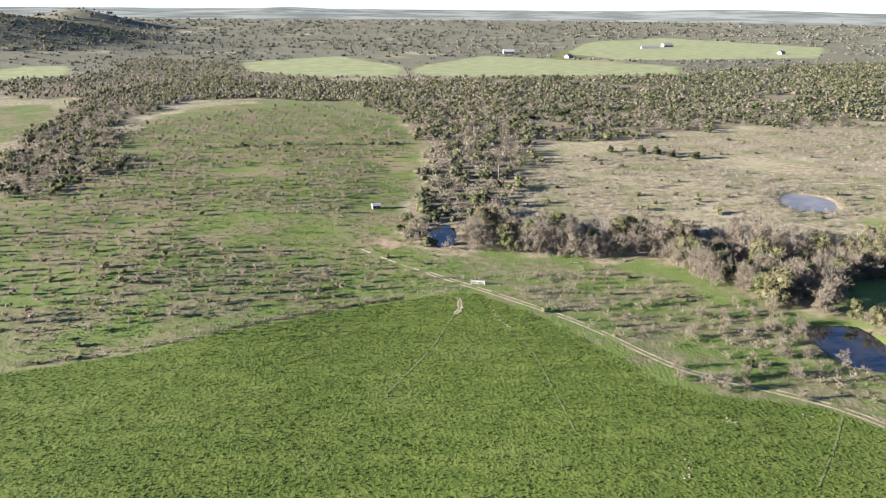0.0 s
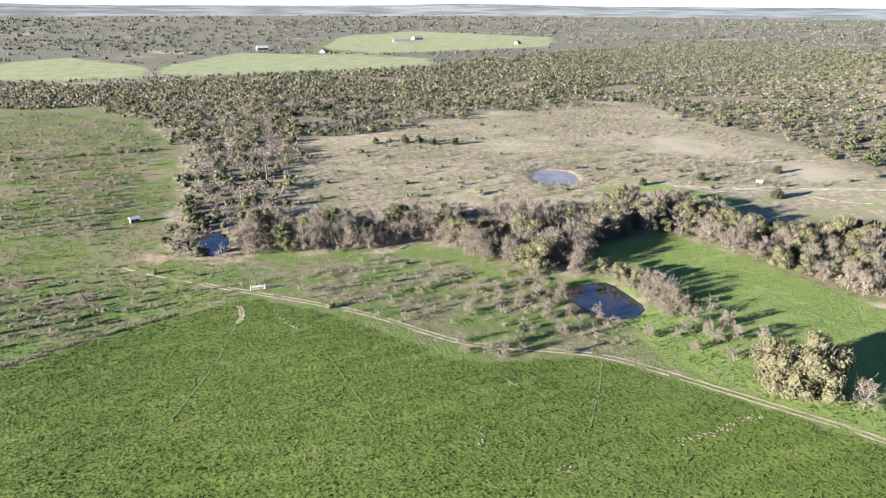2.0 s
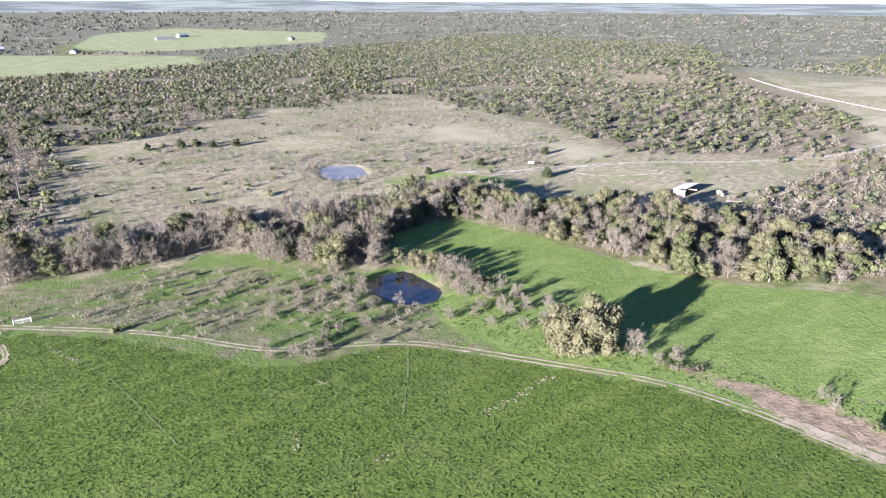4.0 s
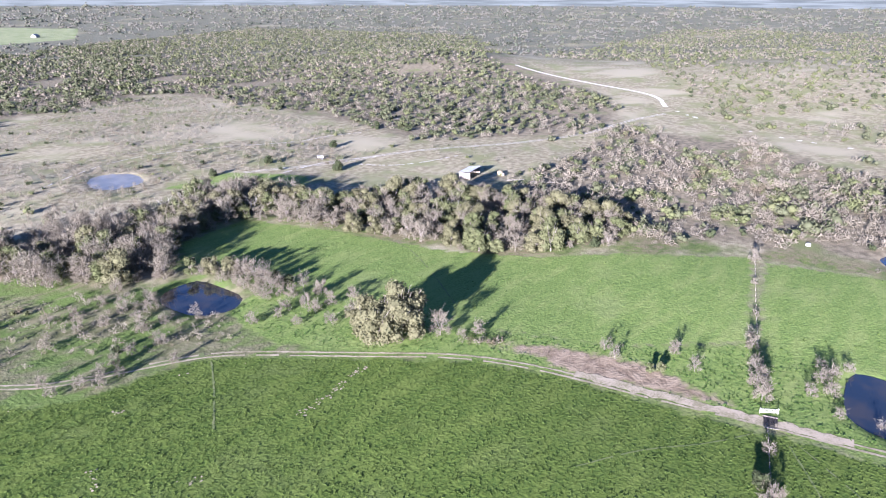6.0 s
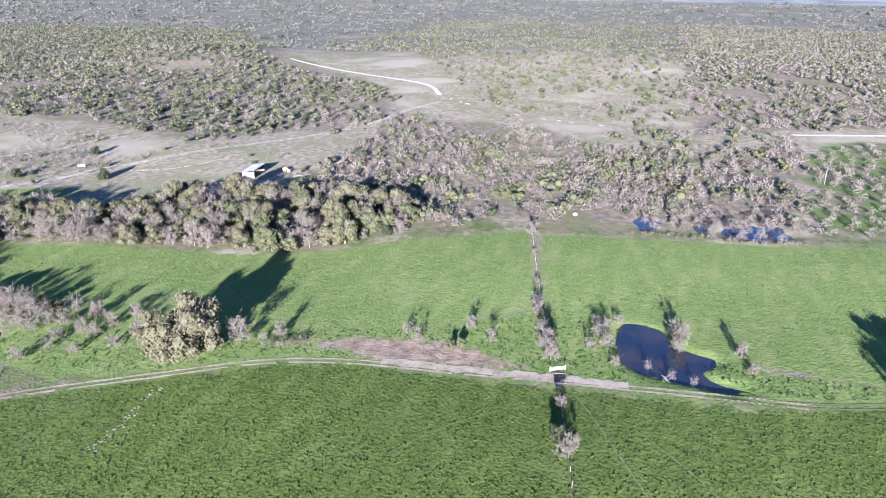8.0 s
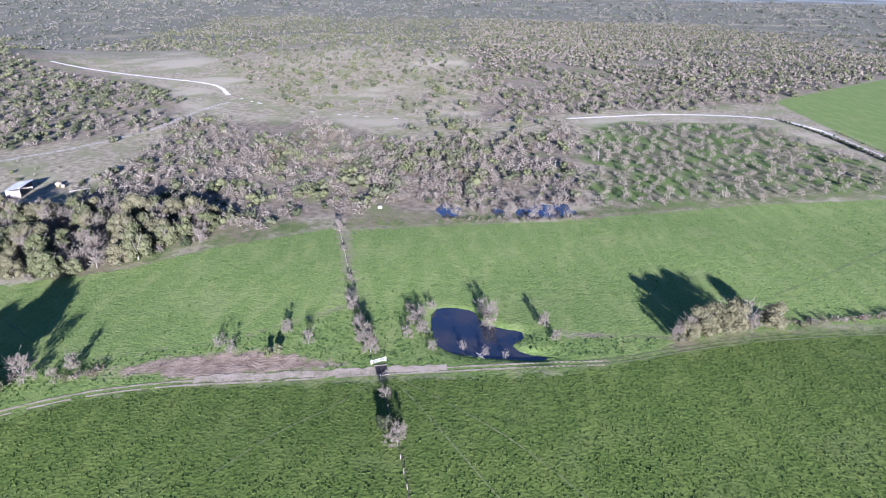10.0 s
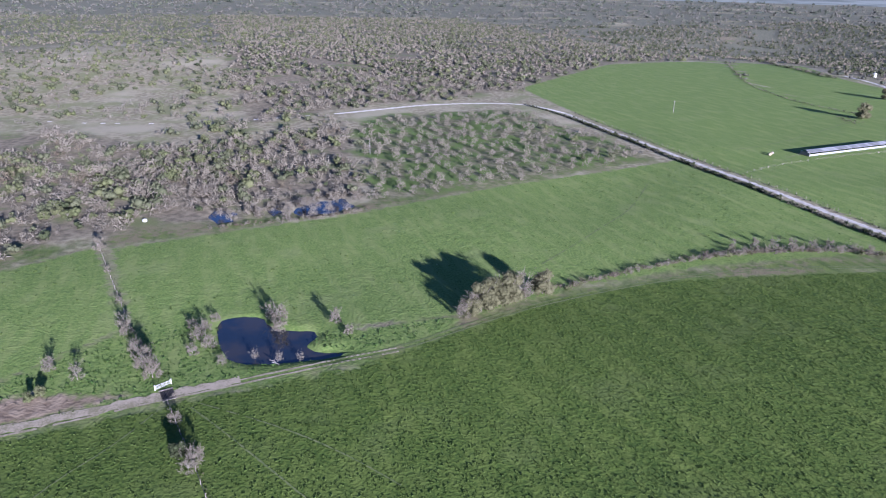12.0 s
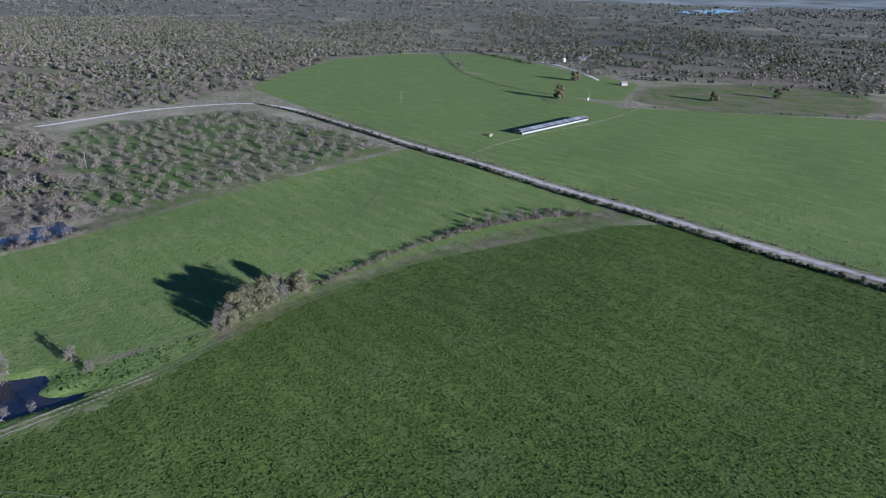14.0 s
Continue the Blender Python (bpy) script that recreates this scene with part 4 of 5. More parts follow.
def tufts(name, polys, count, size, material, label, reach, flat=.35, seed=20, ragged=0.0):
    """Low clumps of blades strewn over fields."""
    rng = np.random.default_rng(seed)
    box = np.array([q for p in polys for q in p])
    x, y = rng.uniform(max(box[:, 0].min(), -120), box[:, 0].max(), count), rng.uniform(max(box[:, 1].min(), -290), box[:, 1].max(), count)
    d = np.hypot(x, y)
    ok = (union(BARE, x, y) < 0) & (union(polys, x, y) > 1.0 + ragged * drift(x, y)) & (d > 95) & (d < reach) & (np.degrees(np.arctan2(x, y)) > -38) & (union(wetland, x, y) < -1.0)
    x, y = x[ok], y[ok]
    lane = np.min([np.hypot(x - q[0], y - q[1]) for q in smooth_line(MAIN, 2.0)], axis=0) > 2.6
    x, y = x[lane], y[lane]
    n = len(x)
    s = np.exp(rng.uniform(math.log(size[0]), math.log(size[1]), n))
    c = np.repeat(np.column_stack([x, y, land(x, y)]), 3, 0)
    off = rng.normal(0, .5, c.shape) * np.repeat(s, 3)[:, None]
    off[:, 2] = np.repeat(s, 3) * flat
    nn = rng.normal(0, 1, c.shape)
    nn[:, 2] = np.abs(nn[:, 2]) + .3
    v, f = leaves(c + off, nn, np.repeat(s, 3) * .85, rng)
    tagged(new(name, mesh(name, v, f, material)), label, "grass", kind="stuff")


tufts("grass", [LUSH[0]], 170000, (.09, .25), WHEAT, "tufts of green winter wheat", 290, flat=.34)
tufts("weeds", [LUSH[-2]], 13000, (.1, .34), WEED, "lush green weeds on the strip by the ponds", 260, seed=21)
tufts("weeds", [p for p in THIN if len(p) > 12 and p[0][0] < -150], 36000, (.12, .36), WEED, "clumps of green weeds in thin pasture", 380, seed=22, ragged=12.0)


tufts("weeds", [LUSH[4], LUSH[2], LUSH[1], LUSH[3]], 15000, (.12, .36), WHEAT, "scattered taller tufts in the green fields", 520, seed=23)


def row_of_brush(name, line, width, step, size, mix, label, pieces=28, seed=30):
    """A ragged row of brush along a line."""
    rng = np.random.default_rng(seed)
    p = smooth_line(line, step)
    p = p + rng.normal(0, width / 2, p.shape)
    kinds = rng.choice(5, len(p), p=np.array(mix) / sum(mix))
    sizes = np.exp(rng.uniform(math.log(size[0]), math.log(size[1]), len(p)))
    stuff_woods(name, p, sizes, kinds, pieces, seed, label, name == "brush")


row_of_brush("hedgerow", [(60, -241), (200, -240), (330, -239), (450, -242), (505, -232)], .9, .95, (.55, 1.35), (.4, .05, .03, .6, .05), "dark leafless hedgerow along the gravel road")
row_of_brush("hedgerow", [(60, -242.5), (200, -241.5), (330, -240.5), (450, -243)], 1.0, 1.4, (.65, 1.5), (.3, .05, .0, .7, .0), "dark low hedgerow in the road's ditch", seed=45)
row_of_brush("hedgerow", [(60, -254), (200, -252), (330, -251), (470, -254)], 1.0, 2.2, (.3, .9), (.7, .05, .1, .2, .1), "sparse brush on the road's verge", seed=31)
row_of_brush("hedgerow", [(452, -42), (391, -24), (358, 0), (355, 18), (362, 40), (367, 60), (357, 74), (376, 92), (420, 115)], 2.4, 2.6, (1.9, 3.3), (.45, .2, .3, .05, 0), "taller olive and leafless trees along a gully", 40, 46)
row_of_brush("hedgerow", [(262, 122), (262, 100), (256, 72), (268, 140)], 4.0, 3.0, (2.2, 3.4), (.6, .2, .2, 0, 0), "taller trees at the thicket's edge", 40, 47)
row_of_brush("brush", [(266, 6), (268, -4), (267, -16), (269, -26), (268, -36), (271, -46), (276, -56)], 2.2, .8, (.7, 1.5), (.6, 0, .05, 0, .4), "reddish leafless reeds along the slough", 24, 48)
row_of_brush("brush", [(284, -6), (283, -13), (284, -24), (292, -26), (299, -40), (300, -54)], 2.5, .9, (.8, 1.9), (.7, 0, .05, 0, .3), "grey leafless brush behind the slough", 24, 49)
row_of_brush("brush", [(180, -98), (185, -120), (188, -142), (191, -169), (188, -190), (184, -207)], 1.6, .45, (.5, 1.4), (.7, 0, .05, 0, .5), "brown leafless brush in a row along the field", seed=32)
row_of_brush("brush", [(190, -160), (190, -180), (186, -200), (182, -214), (172, -226)], 2.4, .7, (1.0, 2.2), (.8, 0, .05, 0, .2), "grey leafless brush at the field corner", seed=33)
row_of_brush("brush", [(146, 84), (152, 70), (157, 52), (155, 36)], 2.6, 1.6, (.15, .45), (.2, 0, 0, 0, .9), "low brown dead weeds on tilled soil", 16, 34)
row_of_brush("brush", [(141, 94), (143, 90), (147, 85)], 1.4, .7, (.9, 1.6), (.4, 0, 0, 0, .6), "reddish brown round bushes by the track", seed=35)
row_of_brush("brush", [(-56, 228), (-42, 226), (-36, 214), (-40, 202), (-50, 208)], 7.0, .35, (.4, .9), (.1, 0, 0, 0, .9), "reddish brown dead weeds in a patch", 16, 36)
row_of_brush("brush", [(-112, 162), (-84, 171), (-57, 188), (-39, 198), (-15, 209)], 1.5, .7, (.4, 1.1), (.6, 0, .1, 0, .4), "brown brush on the field edge", 20, 37)
row_of_brush("hedgerow", [(-160, 455), (-120, 466), (-60, 470), (-20, 478)], 2.0, 2.2, (.9, 2.0), (.6, .1, .05, .25, 0), "leafless hedgerow between pastures", seed=38)
row_of_brush("hedgerow", [(800, -655), (605, -520), (535, -486), (470, -467), (400, -470)], 1.2, 2.2, (.5, 1.1), (.6, .2, .1, .1, 0), "low brush along a winding ditch", seed=39)
row_of_brush("hedgerow", [(830, -760), (770, -700), (680, -670), (600, -640)], 4.0, 2.4, (1.5, 3.2), (.6, .2, .05, .2, 0), "trees along the field edge", seed=40)
row_of_brush("hedgerow", [(335, -480), (274, -520), (229, -566), (160, -610), (60, -650)], 1.5, 2.0, (.5, 1.3), (.7, .1, .05, .1, .1), "brush along the pasture fence", seed=41)
row_of_brush("brush", [(405, -448), (392, -440), (385, -432)], 9.0, .5, (.3, .9), (.3, .2, .1, 0, .5), "low weeds round the old oak", 16, 42)
row_of_brush("brush", [(262, 45), (240, 40), (214, 34), (192, 29), (172, 24)], .4, 1.1, (.1, .26), (.5, 0, .2, 0, .5), "dry grass under the fence", 14, 43)
row_of_brush("brush", [(145, 17), (133, 14), (119, 10), (100, 6)], .5, .9, (.15, .38), (.5, 0, .2, 0, .5), "dry grass under the fence", 14, 44)

# ---------------------------------------------------------------- trails and streaks in the fields
for pts, w, material, gaps in (
        ([(5, 210), (6, 201), (2, 191), (-2, 176), (-6, 166), (-14, 148)], .5, TRAIL, .15),
        ([(5, 211), (6, 201), (4, 196)], 1.6, TRACK, .3),
        ([(20, 186), (25, 173), (27, 157), (29, 142), (30, 133)], .4, TRAIL, .2),
        ([(94, 141), (86, 129), (75, 115)], .45, TRAIL, .1),
        ([(143, 12), (131, 5), (120, -1), (111, -6), (104, -10)], .4, TRAIL, .05),
        ([(144, 10), (129, -7), (117, -18), (104, -27)], .35, TRAIL, .05),
        ([(144, 19), (133, 27), (124, 37), (110, 46)], .35, TRAIL, .1),
        ([(197, -97), (204, -107), (218, -127), (229, -141), (246, -165), (283, -198)], .4, TRAIL, .15),
        ([(188, 192), (196, 160), (180, 135), (160, 110)], .45, TRAIL, .2),
        ([(275, 348), (307, 329), (328, 330), (350, 318)], 1.2, CALICHE, .1),
        ([(240, 276), (261, 277), (277, 276), (300, 262)], 1.0, CALICHE, .1),
        ([(279, 261), (288, 241), (306, 231), (330, 225)], 1.0, CALICHE, .2),
        ([(150, 345), (210, 380), (270, 352)], .9, CALICHE, .2),
        ([(611, -665), (562, -651), (485, -604), (456, -582), (378, -516), (333, -502)], 1.2, TRAIL, .1),
        ([(620, -672), (562, -651), (485, -604), (456, -582)], 4.0, GRAVEL, .0),
        ([(335, -254), (330, -300), (380, -420), (410, -460)], .5, TRAIL, .2)):
    ribbon("trail", pts, w, material, .05, ragged=.5, gaps=gaps, label="narrow worn trail through the grass", step=.9)


# ---------------------------------------------------------------- fences, gates, sheds
def bm_mesh(name, build, material, smooth=False):
    bm = bmesh.new()
    build(bm)
    me = bpy.data.meshes.new(name)
    bm.to_mesh(me)
    bm.free()
    me.materials.append(material)
    return me


def box(bm, x0, x1, y0, y1, z0, z1):
    v = [bm.verts.new((x, y, z)) for z in (z0, z1) for x, y in ((x0, y0), (x1, y0), (x1, y1), (x0, y1))]
    for a in ((3, 2, 1, 0), (4, 5, 6, 7), (0, 1, 5, 4), (1, 2, 6, 5), (2, 3, 7, 6), (3, 0, 4, 7)):
        bm.faces.new([v[k] for k in a])


def rod(bm, p, q, r, sides=6):
    p, q = Vector(p), Vector(q)
    m = (q - p).to_track_quat("Z", "Y").to_matrix()
    ring = [[bm.verts.new(c + m @ Vector((r * math.cos(2 * math.pi * k / sides), r * math.sin(2 * math.pi * k / sides), 0))) for k in range(sides)] for c in (p, q)]
    for k in range(sides):
        bm.faces.new((ring[0][k], ring[0][(k + 1) % sides], ring[1][(k + 1) % sides], ring[1][k]))
    bm.faces.new(ring[0][::-1]), bm.faces.new(ring[1])


def stand(name, x, y, turn, label, category, group=""):
    ob = new(name)
    ob.matrix_basis = pose(x, y, float(land(x, y)), 0, 0, turn)
    return tagged(ob, label, category, group)


def fence(line, label, gap=4.5):
    """Posts and strands of wire along a line."""
    ob = stand("fence", line[0][0], line[0][1], 0, label, "fence", "wire fences")
    post = bm_mesh("post", lambda bm: rod(bm, (0, 0, -.3), (0, 0, 1.35), .07), TIMBER)
    p = smooth_line(line, gap)
    z0 = float(land(*line[0]))
    for x, y in p:
        o = part("post", post, ob)
        o.location = (x - line[0][0], y - line[0][1], float(land(x, y)) - z0)
        o.rotation_euler = (random.uniform(-.06, .06), random.uniform(-.06, .06), random.uniform(0, 3))
    for h in (.45, .8, 1.15):
        def strand(bm):
            for a, b in zip(p, p[1:]):
                rod(bm, (a[0] - line[0][0], a[1] - line[0][1], float(land(*a)) - z0 + h), (b[0] - line[0][0], b[1] - line[0][1], float(land(*b)) - z0 + h), .012, 3)
        part("wire", bm_mesh("wire", strand, TIMBER), ob)


fence([(268, 47.5), (214, 35), (184, 27.5), (157, 19.5)], "weathered post and wire fence between green fields")
fence([(146, 17), (133, 14), (119, 10.5), (70, 0)], "weathered post and wire fence across the wheat")
fence([(60, -240.5), (200, -239.5), (330, -238.5)], "post and wire fence along the gravel road", 6)
fence([(60, -255), (200, -253.5), (330, -252.5), (455, -256)], "post and wire fence beyond the gravel road", 6)
fence([(330, -482), (274, -520), (229, -566), (192, -592)], "post and wire fence in far pasture", 8)
fence([(285, -258), (300, -300), (306, -400), (324, -466)], "post and wire fence beside the long shed", 7)
fence([(6, 216), (-15, 209), (-57, 188), (-115, 161)], "post and wire fence at the wheat's edge", 5)


def pipe_gate(x, y, turn, length, height, bars, label):
    """A pipe gate with uprights between two stout posts."""
    ob = stand("gate", x, y, turn, label, "gate", "white pipe gates")
    h = length / 2

    def outline(bm):
        for z in (.25, height):
            rod(bm, (-h, 0, z), (h, 0, z), .05)
        for s in (-h, 0, h):
            rod(bm, (s, 0, .2), (s, 0, height), .05)
    part("gate_frame", bm_mesh("gate_frame", outline, PAINT), ob)
    rail = bm_mesh("rail", lambda bm: rod(bm, (-h, 0, 0), (h, 0, 0), .03), PAINT)
    for k in range(bars):
        part("rail", rail, ob).location = (0, 0, .25 + (height - .25) * (k + 1) / (bars + 1))
    post = bm_mesh("gate_post", lambda bm: rod(bm, (0, 0, -.4), (0, 0, height + .25), .13, 8), PAINT)
    for s in (-h - .25, h + .25):
        part("gate_post", post, ob).location = (s, 0, 0)
    if bars < 5:
        return
    sheet = bm_mesh("panel", lambda bm: box(bm, -h, h, -.02, .02, height * .72, height), PAINT)
    part("panel", sheet, ob, "white sheet panel along the top")


pipe_gate(154.0, 18.4, -60, 3.5, 1.1, 3, "open white pipe gate beside the dirt track")
pipe_gate(12.0, 220.5, -4, 4.0, 1.5, 5, "cream boarded gate beside the dirt track")


def cattle_guard(x, y, turn):
    ob = stand("cattle_guard", x, y, turn, "dark steel cattle guard let into the track", "cattle guard")
    # A solid slab, not a recess; the pit's shade is its near-black colour.
    part("pit_shade", bm_mesh("pit_shade", lambda bm: box(bm, -2.2, 2.2, -1.5, 1.5, -.3, .07), DARK), ob)
    bar = bm_mesh("bar", lambda bm: rod(bm, (-2.2, 0, .1), (2.2, 0, .1), .05), STEEL)
    for k in range(9):
        part("bar", bar, ob).location = (0, -1.35 + k * .34, 0)
    for s in (-2.35, 2.35):
        kerb = bm_mesh("kerb", lambda bm: box(bm, -.15, .15, -1.6, 1.6, -.3, .16), TIMBER)
        part("kerb", kerb, ob, "pale concrete kerb").location = (s, 0, 0)


DARK = plain("shaded mud", (0.035, 0.032, 0.03), (0.02, 0.018, 0.016), 0.5, 0.9)
STEEL = plain("rusty steel", (0.12, 0.1, 0.09), (0.07, 0.055, 0.045), 0.3, 0.6, 0.6)
TAN = plain("weathered straw", (0.34, 0.28, 0.18), (0.22, 0.17, 0.11), 0.5, 0.95)
cattle_guard(150.2, 17.2, 14)


def open_shed(x, y, turn, length, width, height, label):
    """A pole shed, open in front, with a sheet roof."""
    ob = stand("shed", x, y, turn, label, "shed")
    lh, wh = length / 2, width / 2
    roof_z = lambda v: height - .9 * (v + wh) / width

    def roof(bm):
        n = 24
        for k in range(n):
            a, b = -lh - .4 + (length + .8) * k / n, -lh - .4 + (length + .8) * (k + 1) / n - .03
            v = [bm.verts.new((u, w, roof_z(w) + t)) for t in (0, .06) for u, w in ((a, -wh - .5), (b, -wh - .5), (b, wh + .4), (a, wh + .4))]
            for q in ((3, 2, 1, 0), (4, 5, 6, 7), (0, 1, 5, 4), (1, 2, 6, 5), (2, 3, 7, 6), (3, 0, 4, 7)):
                bm.faces.new([v[s] for s in q])
    part("roof", bm_mesh("roof", roof, ROOF), ob, "pale sheet metal roof")
    part("back_wall", bm_mesh("back_wall", lambda bm: box(bm, -lh, lh, wh - .1, wh, 0, roof_z(wh) - .02), TIMBER), ob)
    for s in (-lh, lh - .1):
        part("end_wall", bm_mesh("end_wall", lambda bm: box(bm, s, s + .1, -wh, wh - .12, 0, roof_z(wh) - .05), TIMBER), ob)
    post = bm_mesh("post", lambda bm: rod(bm, (0, 0, -.2), (0, 0, height - .05), .11), TIMBER)
    for k in range(5):
        part("post", post, ob).location = (-lh + .3 + (length - .6) * k / 4, -wh, 0)


open_shed(295, 194, 10, 14, 6.0, 4.2, "open pole shed with a pale sheet roof and dark inside")


def long_barn(x0, y0, x1, y1, width, height):
    """A long low feeding shed under patched sheet roofing."""
    length = math.hypot(x1 - x0, y1 - y0)
    ob = stand("long_shed", (x0 + x1) / 2, (y0 + y1) / 2, math.degrees(math.atan2(y1 - y0, x1 - x0)), "long low shed with a patched grey sheet roof", "shed")
    lh, wh = length / 2, width / 2
    for k in range(26):
        a, b = -lh + length * k / 26, -lh + length * (k + 1) / 26 - .08

        for s in (-1, 1):
            def sheet(bm):
                v = [bm.verts.new((u, w, z + t)) for t in (0, .06) for u, w, z in ((a, 0, height), (b, 0, height), (b, s * (wh + .4), height - 1.0), (a, s * (wh + .4), height - 1.0))]
                for q in ((3, 2, 1, 0), (4, 5, 6, 7), (0, 1, 5, 4), (1, 2, 6, 5), (2, 3, 7, 6), (3, 0, 4, 7)):
                    bm.faces.new([v[i] for i in (q if s < 0 else q[::-1])])
            part("roof_sheet", bm_mesh("roof_sheet", sheet, (OLDROOF, GREYROOF)[random.random() < .3]), ob)
    for s in (-1, 1):
        part("side_wall", bm_mesh("side_wall", lambda bm: box(bm, -lh, lh, s * wh - .06, s * wh + .06, 0, 1.1), GREYROOF), ob)
    for u in (-lh, lh):
        part("end_wall", bm_mesh("end_wall", lambda bm: box(bm, u - .06, u + .06, -wh + .1, wh - .1, 0, height - 1.0), TIMBER), ob)
    post = bm_mesh("post", lambda bm: rod(bm, (0, 0, -.2), (0, 0, height - .95), .09), TIMBER)
    for k in range(14):
        for s in (-1, 1):
            part("post", post, ob).location = (-lh + .3 + (length - .6) * k / 13, s * (wh - .2), 0)


OLDROOF = plain("weathered grey roofing", (0.2, 0.2, 0.205), (0.13, 0.13, 0.13), 2.0, 0.6, 0.2)
GREYROOF = plain("newer grey roofing", (0.28, 0.28, 0.285), (0.2, 0.2, 0.2), 2.0, 0.6, 0.2)
long_barn(311, -320, 321, -397, 6.5, 3.0)


WALL = plain("cream wall boards", (0.26, 0.24, 0.21), (0.18, 0.16, 0.14), 0.8, 0.8)


def house(x, y, turn, length, width, wall, roof, label):
    """A plain gabled house or hut."""
    ob = stand("house", x, y, turn, label, "house", "far houses and huts")
    lh, wh, e = length / 2, width / 2, wall
    part("wall", bm_mesh("wall", lambda bm: box(bm, -lh, lh, -wh, wh, 0, e), WALL), ob)

    def gable(bm):
        r = e + width * .35
        v = [bm.verts.new(q) for q in ((-lh - .3, -wh - .4, e + .01), (lh + .3, -wh - .4, e + .01), (lh + .3, wh + .4, e + .01), (-lh - .3, wh + .4, e + .01), (-lh - .3, 0, r), (lh + .3, 0, r))]
        for q in ((0, 1, 5, 4), (2, 3, 4, 5), (3, 0, 4), (1, 2, 5), (3, 2, 1, 0)):
            bm.faces.new([v[k] for k in q])
    part("roof", bm_mesh("roof", gable, roof), ob)
    for k in range(2):
        pane = part("window", bm_mesh("window", lambda bm: box(bm, -.5, .5, -.03, .03, -.5, .5), DARK), ob, "dark window")
        pane.location = (-lh * .5 + lh * k, -wh - .02, e * .55)
        part("window_frame", bm_mesh("window_frame", lambda bm: [box(bm, -.58, .58, -.05, .05, z, z + .08) for z in (-.58, .5)], PAINT), pane, "pale window frame")
    part("door", bm_mesh("door", lambda bm: box(bm, -.45, .45, -.03, .03, 0, min(2.0, e * .85)), TIMBER), ob).location = (0, -wh - .02, 0)


for x, y, turn, ln, w, e, roof, label in ((605, -733, 30, 9, 7, 2.8, OLDROOF, "pale farmhouse among dark trees"), (130, 1463, 10, 22, 12, 4, ROOF, "far white farm building in green meadow"), (231, 1345, 60, 18, 10, 3.5, OLDROOF, "far farmhouse at the meadow's edge"),
                                          (468, 1647, 0, 40, 12, 3, OLDROOF, "far long white barn in green meadow"), (530, 1724, 20, 26, 12, 4, ROOF, "far white barn near a meadow"), (700, 1500, 40, 16, 10, 3.5, OLDROOF, "far farmhouse by woods"), (-31.6, 314, 20, 3.6, 2.6, 1.7, ROOF, "small pale pump hut in thin pasture"), (420, -575, 60, 6, 4, 2.2, TIMBER, "low brown hut by the drive")):
    house(x, y, turn, ln, w, e, roof, label)


def tank(x, y, r, h, label, material):
    ob = stand("tank", x, y, 0, label, "tank")

    def shell(bm):
        bmesh.ops.create_cone(bm, cap_ends=True, segments=24, radius1=r, radius2=r, depth=h, matrix=Matrix.Translation((0, 0, h / 2)))
    part("shell", bm_mesh("shell", shell, material), ob)

    def cap(bm):
        bmesh.ops.create_cone(bm, cap_ends=True, segments=24, radius1=r * 1.04, radius2=r * .15, depth=r * .35, matrix=Matrix.Translation((0, 0, h + r * .18)))
    part("lid", bm_mesh("lid", cap, material), ob)


tank(607, -700, 2.2, 4.2, "white round water tank by the far drive", PAINT)
tank(307, 183, 1.5, 1.6, "tan round stock tank near the shed", TAN)
tank(378, -470, 1.0, 1.8, "small white tank in the pasture", PAINT)
tank(282, 31.5, .9, .8, "pale round water trough in scrub", PAINT)


def round_bale(x, y, turn):
    ob = stand("round_bale", x, y, turn, "tan round hay bale in the pasture", "hay bale", "hay bales")

    def roll(bm):
        bmesh.ops.create_cone(bm, cap_ends=True, segments=20, radius1=.8, radius2=.8, depth=1.4, matrix=pose(0, 0, .78, 90, 0, 0))
        bmesh.ops.bevel(bm, geom=[e for e in bm.edges if e.is_manifold and e.calc_face_angle() > 1], offset=.12, segments=2, affect="EDGES")
    part("roll", bm_mesh("roll", roll, TAN), ob)
    part("netting", bm_mesh("netting", lambda bm: bmesh.ops.create_cone(bm, cap_ends=False, segments=20, radius1=.815, radius2=.815, depth=1.0, matrix=pose(0, 0, .78, 90, 0, 0)), PALEBARK), ob)


for x, y, turn in ((318, -303, 20), (316, -300, 70), (305, 180, 40)):
    round_bale(x, y, turn)


def trailer(x, y, turn):
    """A flat farm trailer with a pale load."""
    ob = stand("trailer", x, y, turn, "flat farm trailer with a pale load by the ranch track", "trailer")
    part("deck", bm_mesh("deck", lambda bm: box(bm, -4, 3, -1.2, 1.2, .75, .9), STEEL), ob)
    part("tongue", bm_mesh("tongue", lambda bm: rod(bm, (3, 0, .8), (5, 0, .55), .08), STEEL), ob)
    part("load", bm_mesh("load", lambda bm: box(bm, -3.5, -.2, -1, 1, .905, 2.1), PAINT), ob, "white boxed load")
    for u in (-1.8, -.8):
        for s in (-1.3, 1.3):
            wheel = part("wheel", bm_mesh("tyre", lambda bm: bmesh.ops.create_cone(bm, cap_ends=True, segments=16, radius1=.4, radius2=.4, depth=.25, matrix=pose(0, 0, 0, 90, 0, 0)), DARK), ob)
            wheel.location = (u, s, .4)
            part("rim", bm_mesh("rim", lambda bm: bmesh.ops.create_cone(bm, cap_ends=True, segments=12, radius1=.22, radius2=.22, depth=.28, matrix=pose(0, 0, 0, 90, 0, 0)), PAINT), wheel, "pale wheel rim")


trailer(277, 282, -40)


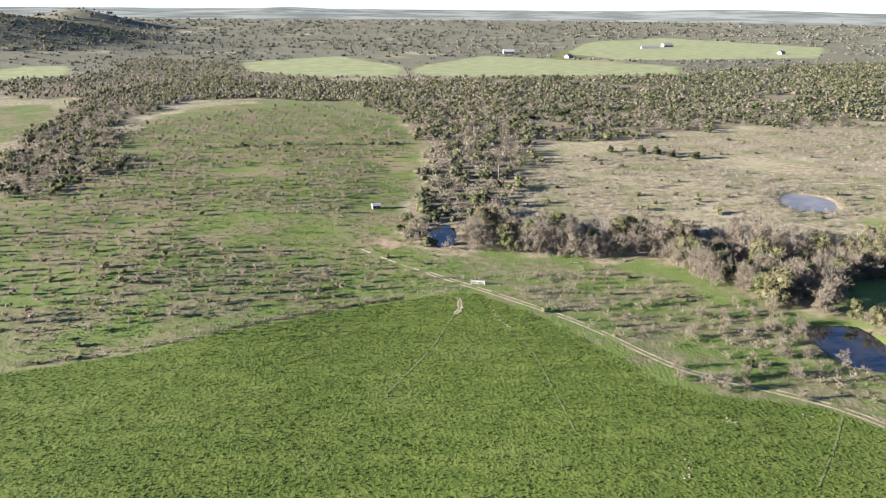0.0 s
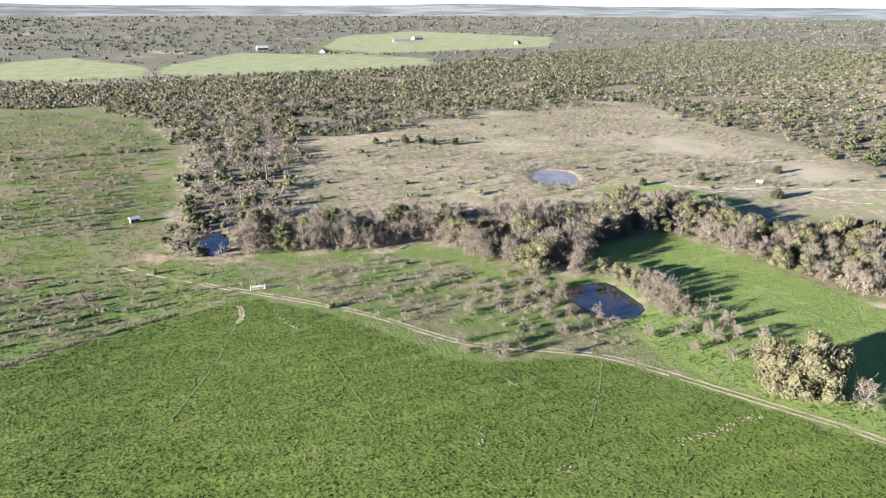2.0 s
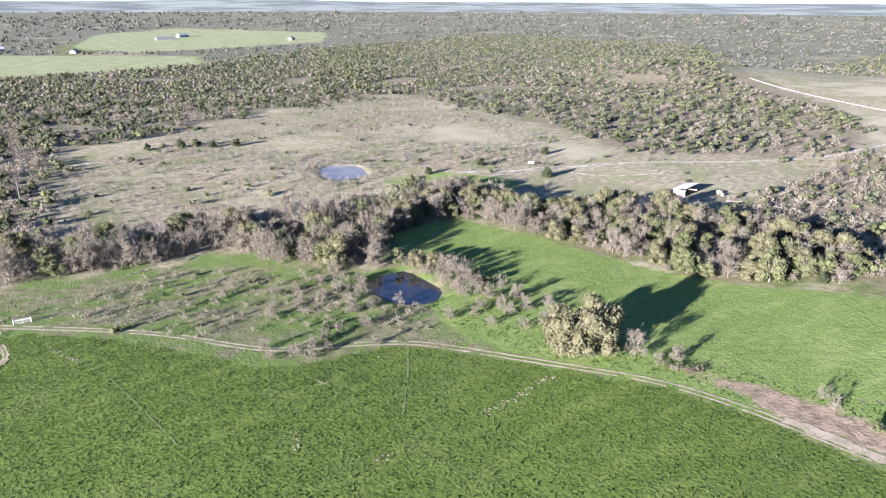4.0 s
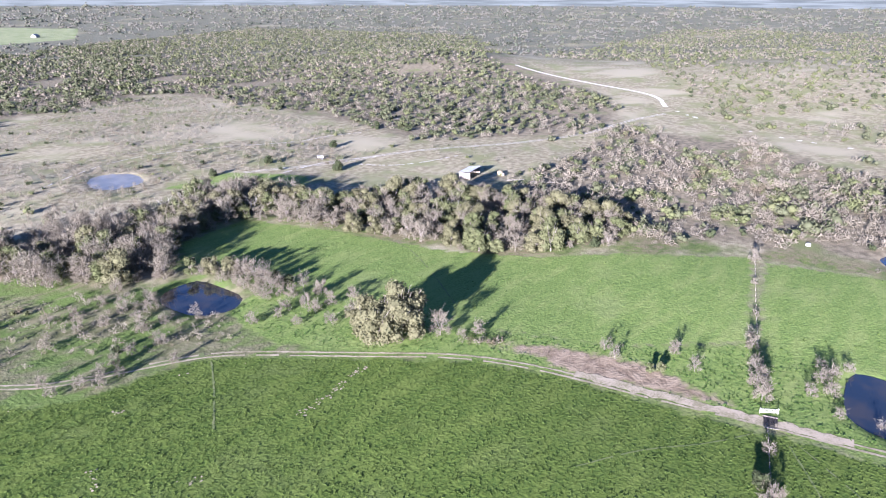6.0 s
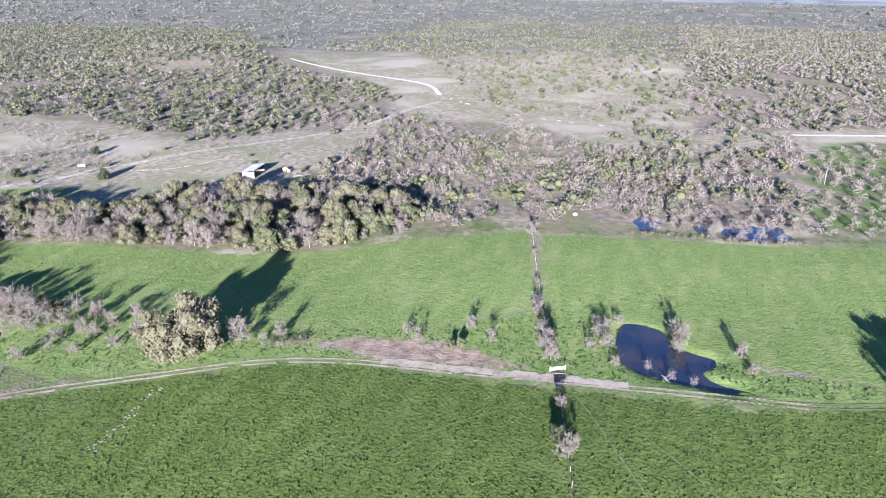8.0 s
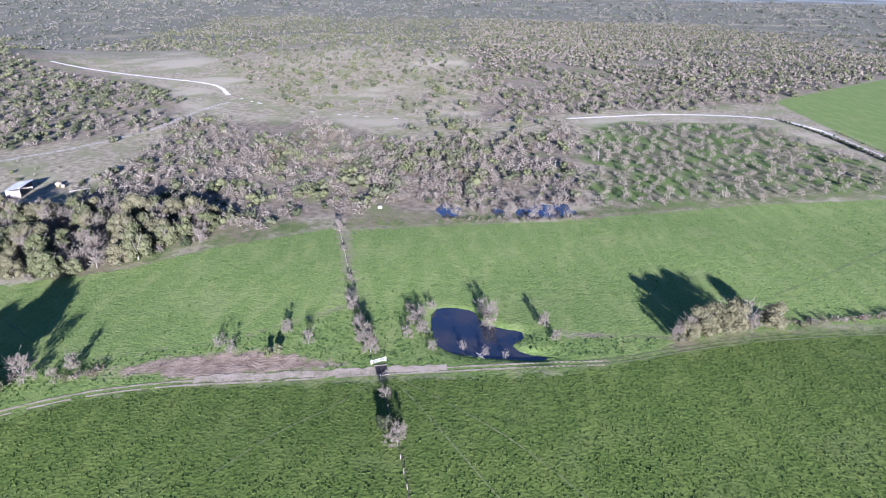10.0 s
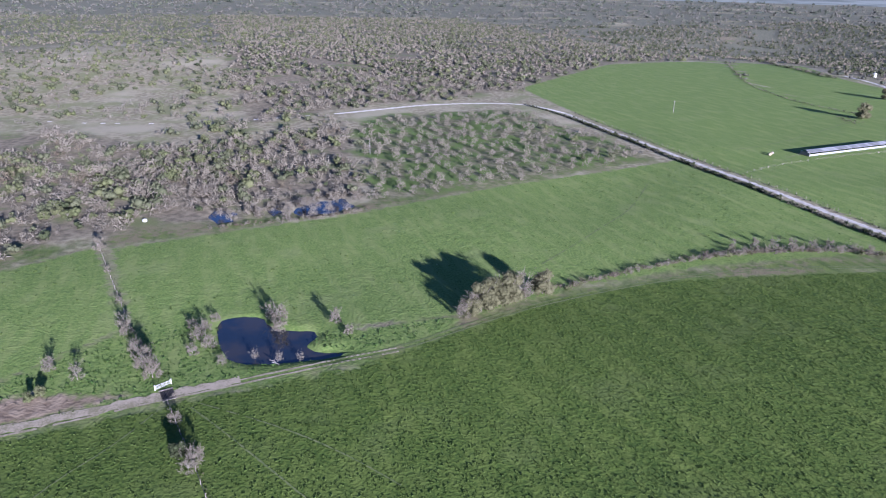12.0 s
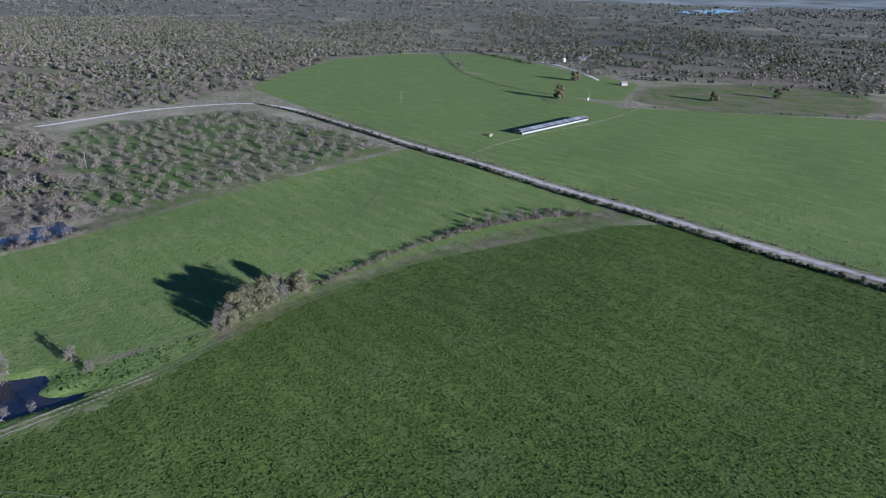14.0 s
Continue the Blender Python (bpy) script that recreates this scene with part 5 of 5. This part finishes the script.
def pole(x, y, h):
    ob = stand("utility_pole", x, y, 20, "weathered wooden utility pole", "pole", "utility poles")
    part("shaft", bm_mesh("shaft", lambda bm: rod(bm, (0, 0, -.5), (0, 0, h), .16, 8), PALEBARK), ob)
    part("crossarm", bm_mesh("crossarm", lambda bm: box(bm, -1.1, 1.1, .17, .3, h - .9, h - .75), TIMBER), ob)


for x, y, h in ((380, -474, 9.5), (612, -706, 10), (372, -78, 9), (452, -330, 9), (14, 330, 9), (30, 372, 9)):
    pole(x, y, h)


def fallen_log(x, y, turn, ln):
    ob = stand("fallen_log", x, y, turn, "bleached fallen log with stubs of branches", "log", "fallen logs")
    part("stem", bm_mesh("stem", lambda bm: rod(bm, (-ln / 2, 0, .12), (ln / 2, .3, .1), .03 * ln, 7), PALEBARK), ob)
    for k in range(4):
        u = -ln / 2 + ln * (k + .6) / 4.4
        part("branch", bm_mesh("branch", lambda bm: rod(bm, (u, .1, .3), (u + .8, (-1) ** k * 1.3, .75), .07, 5), PALEBARK), ob)


for x, y, turn, ln in ((301, 170, -50, 9), (305, 157, -60, 12), (157.5, -8, 20, 3), (133, 168, 80, 4), (50, 243, 10, 7), (70, 246, 40, 6)):
    fallen_log(x, y, turn, ln)


# ---------------------------------------------------------------- pale stones in the wheat, the far lake
def flecks(line, count, spread, size, seed):
    """Small bare pale patches along a line."""
    rng = np.random.default_rng(seed)
    p = smooth_line(line, .3)
    bm = bmesh.new()
    for _ in range(count):
        x, y = p[rng.integers(len(p))] + rng.normal(0, spread, 2)
        s = rng.uniform(*size)
        z = float(land(x, y)) + .05
        ring = [bm.verts.new((x + s * rng.uniform(.5, 1.3) * math.cos(a), y + s * rng.uniform(.5, 1.3) * math.sin(a), z + rng.uniform(0, .03))) for a in np.arange(0, 6.2, .9)]
        bm.faces.new(ring)
    me = bpy.data.meshes.new("stones")
    bm.to_mesh(me)
    bm.free()
    me.materials.append(TRACK)
    tagged(new("stones", me), "scattered pale stones and bare patches in wheat", "stones", kind="stuff")


flecks([(14, 207), (17, 193), (21, 185)], 50, .4, (.08, .34), 1)
flecks([(90, 105), (97, 104.5), (102, 105), (107, 106), (116, 107)], 80, .6, (.06, .36), 2)
flecks([(66, 138.5), (68, 137.5)], 12, .4, (.1, .35), 3)
flecks([(52, 123), (50, 117)], 14, .5, (.08, .3), 4)
flecks([(61, 106), (63, 104)], 14, .6, (.08, .3), 5)
flecks([(110, 135), (60, 165)], 10, 6, (.1, .35), 6)
flecks([(34, 200), (44, 205), (52, 203)], 30, 1.2, (.15, .5), 7)
flecks([(115, 468), (140, 474), (165, 468)], 90, 4.0, (.6, 2.4), 8)

bm = bmesh.new()
bm.faces.new([bm.verts.new((x, y, 16.8)) for x, y in rounded([(1370, -2061), (1598, -3077), (1342, -2628), (1177, -1913)], 2)])
lake = bpy.data.meshes.new("lake")
bm.to_mesh(lake)
bm.free()
lake.materials.append(WATER)
tagged(new("water", lake), "far pale blue lake among dark woods", "water", kind="structure")
